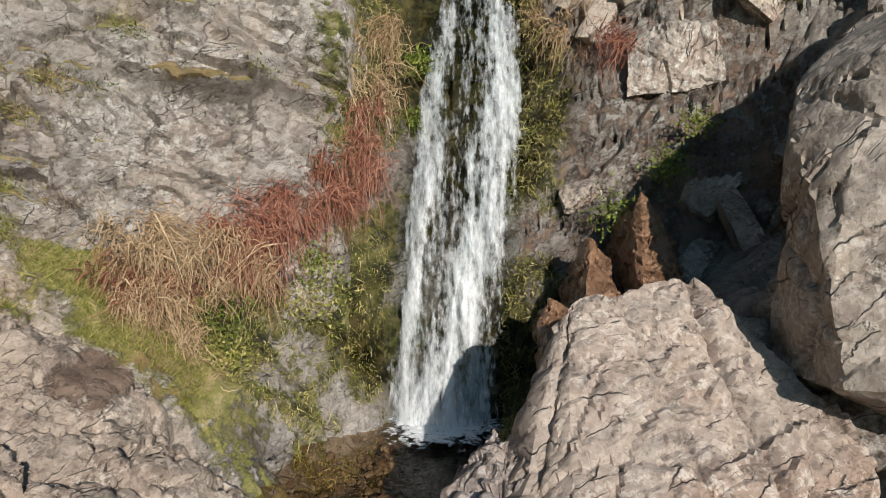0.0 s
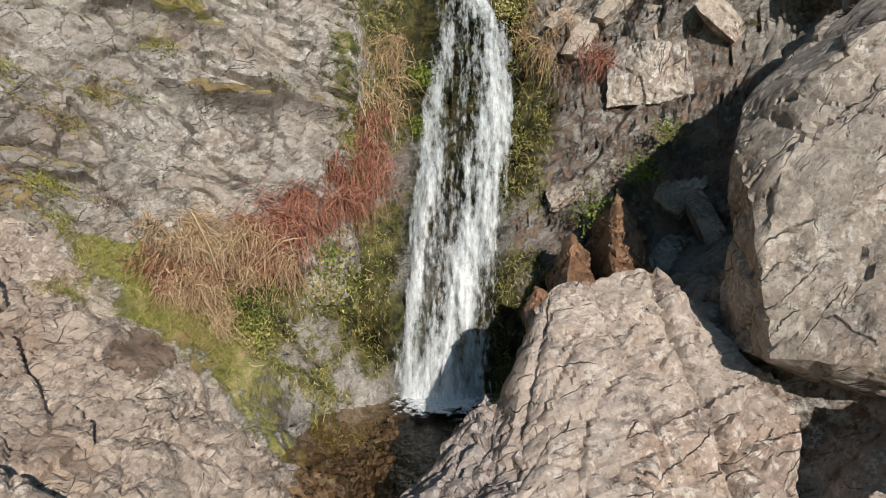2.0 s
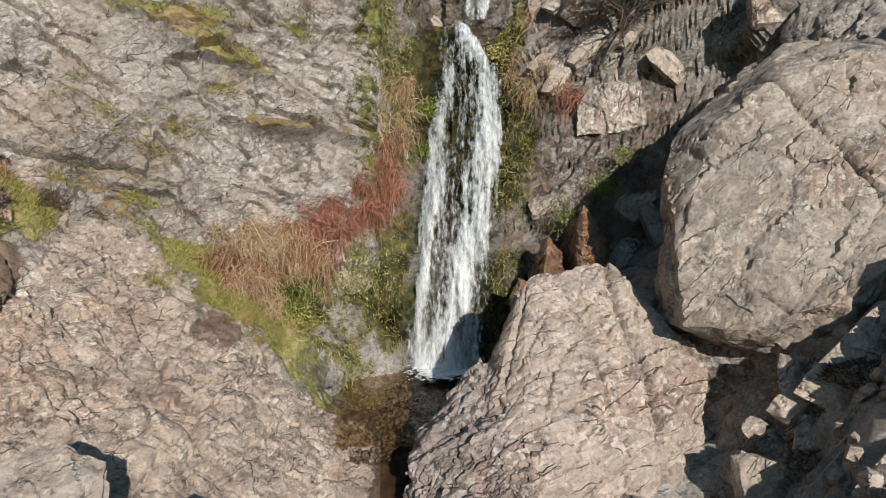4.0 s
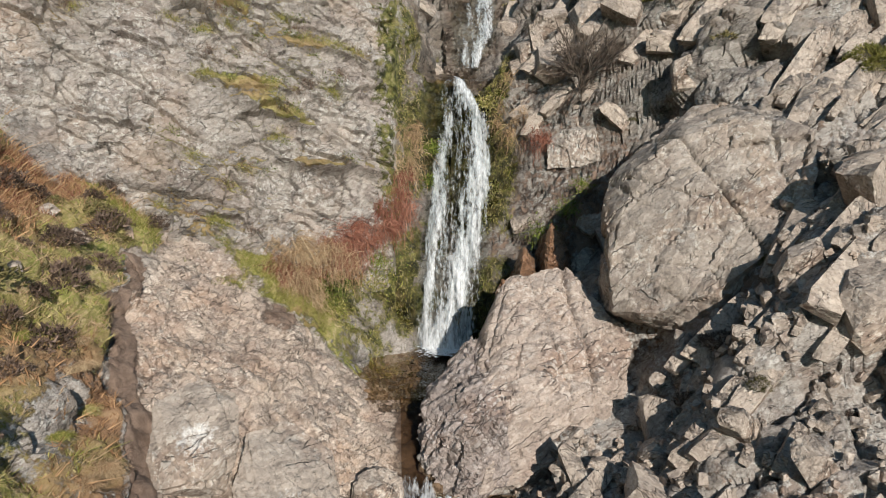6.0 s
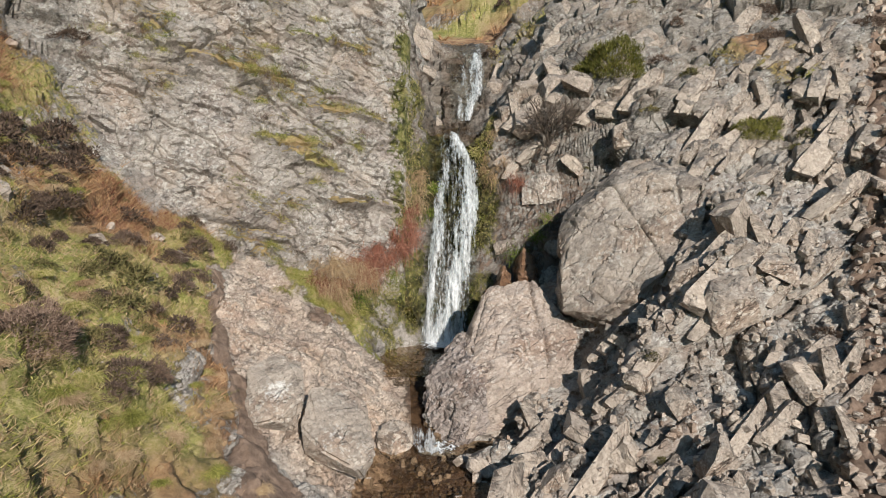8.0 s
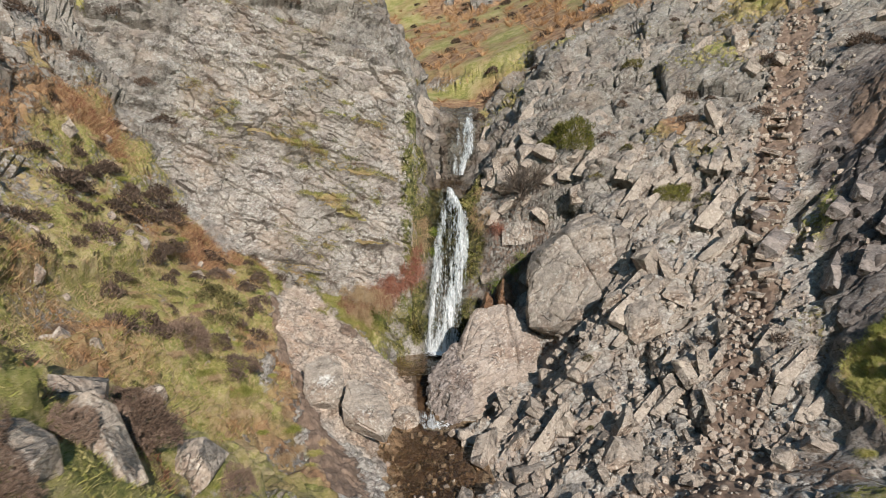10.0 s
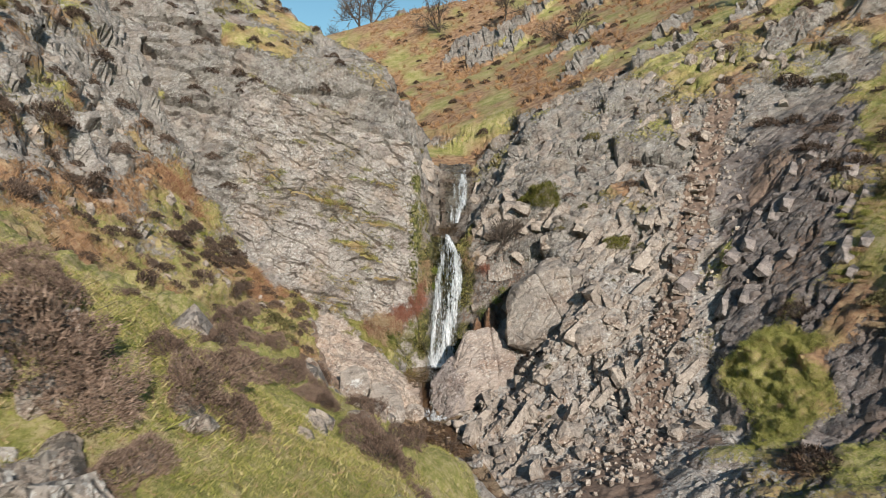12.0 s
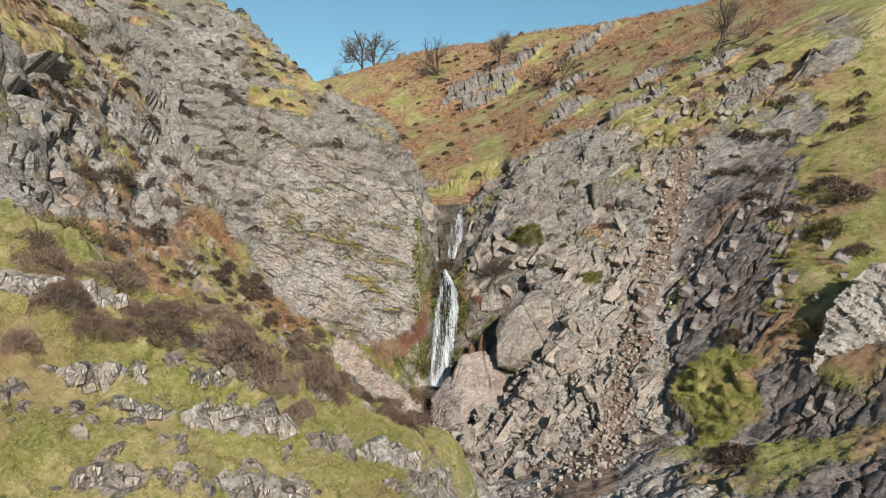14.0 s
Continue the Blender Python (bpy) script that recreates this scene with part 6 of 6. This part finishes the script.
def turf(name, n, spot, length, label, material=M_GRASS, width=0.012, lean=0.7, rust=False):
    """Blades strewn over the ground in tussocks."""
    xy = np.array([spot() for _ in range(n // 12)])
    xy = np.repeat(xy, 12, 0) + rng.normal(0, 0.045, (len(xy) * 12, 2))
    i = np.clip(np.searchsorted(GY, xy[:, 1]), 1, len(GY) - 1)
    j = np.clip(np.searchsorted(GX, xy[:, 0]), 1, len(GX) - 1)
    n = len(xy)
    v = ((xy[:, 1] - GY[i - 1]) / (GY[i] - GY[i - 1]))[:, None]
    u = ((xy[:, 0] - GX[j - 1]) / (GX[j] - GX[j - 1]))[:, None]
    roots = (GROUND[i - 1, j - 1] * (1 - u) + GROUND[i - 1, j] * u) * (1 - v) + (GROUND[i, j - 1] * (1 - u) + GROUND[i, j] * u) * v
    roots = roots + np.stack([rng.normal(0, 0.02, n), rng.normal(0, 0.02, n), np.full(n, -0.01)], 1)
    keep = (GRASS[i, j] + np.repeat(rng.normal(0, 0.12, n // 12), 12)) > 0.5
    over = RUSTY[i, j] + np.repeat(rng.normal(0, 0.15, n // 12), 12)
    keep &= (over > 0.55) if rust else (over < 0.7)
    roots = roots[keep]
    m = len(roots)
    tall = np.repeat(rng.uniform(0.4, 1.3, n // 12), 12)[keep] * rng.uniform(0.5, 1.1, m) * length
    tips = roots + np.stack([rng.normal(0, lean, m), rng.normal(-0.2, lean, m), np.full(m, 0.8)], 1) * tall[:, None]
    ob = new(name, blade_mesh(name, roots, tips, rng.uniform(0.6, 1.4, m) * width, material))
    return tagged(ob, label, "grass", kind="stuff")


turf("grass", 170000, lambda: (rng.uniform(-6.5, 0.6), rng.uniform(-34, -27)), 0.07, "short yellow-green turf on the spur", width=0.0075)
turf("grass", 130000, lambda: (rng.uniform(-4, 0.6), rng.uniform(-29, -20)), 0.05, "short mossy grass on the slope of the spur", width=0.006)
turf("grass", 90000, lambda: (rng.uniform(-13, -3.8), rng.uniform(-18, -1)), 0.13, "tussocky yellow-green grass on the slope", width=0.014)
turf("dead_bracken", 90000, lambda: (rng.uniform(-13, -3.8), rng.uniform(-18, -1)), 0.20, "rust-brown dead bracken on the slope", M_FERN, 0.016, rust=True)
def cliff_foot_spot():
    x = rng.uniform(-11.5, -5.4)
    return x, float(np.interp(x, [-12, -9, -7, -5.5], [-2.6, -2.4, -1.8, -1.5])) + rng.normal(-0.6, 0.7)


turf("dead_bracken", 30000, cliff_foot_spot, 0.26, "red-brown dead bracken along the foot of the cliff", M_BRACKEN, 0.012, rust=True)
turf("dead_bracken", 45000, cliff_foot_spot, 0.28, "tan dead bracken along the foot of the cliff", M_FERN, 0.014, rust=True)
turf("dead_bracken", 40000, lambda: (rng.uniform(-7, 1), rng.uniform(-27, -17)), 0.12, "rust-brown dead bracken near the gorge", M_BRACKEN, 0.007, rust=True)
turf("dead_grass", 90000, lambda: (rng.uniform(-13, -3.8), rng.uniform(-18, -1)), 0.16, "straw-coloured dead grass on the slope", M_STRAW, 0.012)
turf("grass", 80000, lambda: (rng.uniform(-6.5, -2.2), rng.uniform(-2.0, -0.3)), 0.09, "green turf on the ledge below the cliff", width=0.008)
turf("dead_grass", 80000, lambda: (rng.uniform(-6.5, 0.6), rng.uniform(-34, -27)), 0.06, "dead straw in the turf of the spur", M_STRAW, 0.006)
turf("grass", 50000, lambda: (rng.uniform(8.5, 18), rng.uniform(-19, -3)), 0.14, "tussock grass on the right bank", M_TUFT, 0.012)
turf("grass", 90000, lambda: (rng.uniform(9.0, 12.2), rng.uniform(-14.2, -9.2)), 0.13, "soft yellow-green grass on the mossy bank", M_TUFT, 0.010)
turf("grass", 50000, lambda: (rng.uniform(15, 26), rng.uniform(-10, 12)), 0.14, "tussocky grass on the right-hand hillside", width=0.018)
turf("dead_grass", 30000, lambda: (rng.uniform(15, 26), rng.uniform(-10, 12)), 0.16, "straw among the grass of the hillside", M_STRAW, 0.016)
turf("grass", 40000, lambda: (rng.uniform(2, 24), rng.uniform(-3, 16)), 0.12, "grass among the rocks", width=0.02)
turf("dead_bracken", 40000, lambda: (rng.uniform(-8, 30), rng.uniform(14, 60)), 0.5, "orange-brown bracken on the far hill", M_FERN, 0.06, rust=True)


def cliff_tufts(name, n, material, length, width, label):
    """Tufts that grow where the cliff face has ledges."""
    good = np.flatnonzero(CLIFF_GRASS > 0.5)
    middle = np.repeat(rng.choice(good, 60), n // 60)
    near = middle + rng.normal(0, 4, len(middle)).astype(int) + 330 * rng.normal(0, 2.2, len(middle)).astype(int)
    spots = CLIFF[np.clip(near, 0, len(CLIFF) - 1)]
    m = len(spots)
    roots = spots + rng.normal(0, 0.05, (m, 3))
    tips = roots + (np.array([0.05, -0.5, 0.45]) + rng.normal(0, 0.55, (m, 3))) * (length * rng.uniform(0.4, 1.2, m))[:, None]
    return tagged(new(name, blade_mesh(name, roots, tips, rng.uniform(0.6, 1.4, m) * width, material)), label, "grass", kind="stuff")


cliff_tufts("grass", 24000, M_GRASS, 0.09, 0.008, "yellow-green grass on the cliff ledges")
cliff_tufts("dead_grass", 16000, M_HEATHER, 0.12, 0.008, "brown heather and dead grass on the cliff ledges")
cliff_tufts("leaves", 7000, M_LEAF, 0.04, 0.02, "small bright leaves on the cliff ledges")


def bank_tufts(name, n, material, length, width, label, hang=-0.2):
    """Grass and moss that grow on the wet banks beside the fall."""
    i0, i1 = np.searchsorted(GY, (-1.2, 3.0))
    j0, j1 = np.searchsorted(GX, (-2.9, 2.4))
    ii, jj = np.nonzero(MOSS[i0:i1, j0:j1] > 0.42)
    away = np.abs(GX[jj + j0] - stream_x(GY[ii + i0])) > 0.75
    ii, jj = ii[away] + i0, jj[away] + j0
    k = rng.choice(len(ii), n // 10)
    spots = np.repeat(GROUND[ii[k], jj[k]], 10, 0)
    m = len(spots)
    roots = spots + rng.normal(0, 0.035, (m, 3))
    tips = roots + (np.array([0.0, -0.55, hang]) + rng.normal(0, 0.5, (m, 3))) * (length * rng.uniform(0.4, 1.2, m))[:, None]
    return tagged(new(name, blade_mesh(name, roots, tips, rng.uniform(0.6, 1.4, m) * width, material)), label, "grass", kind="stuff")


bank_tufts("grass", 40000, M_GRASS, 0.10, 0.009, "wet green grass on the banks of the fall")
bank_tufts("moss", 30000, M_HEATHER_GREEN, 0.07, 0.012, "dark moss on the banks of the fall")
bank_tufts("leaves", 9000, M_LEAF, 0.035, 0.022, "small fresh leaves on the banks of the fall", 0.2)
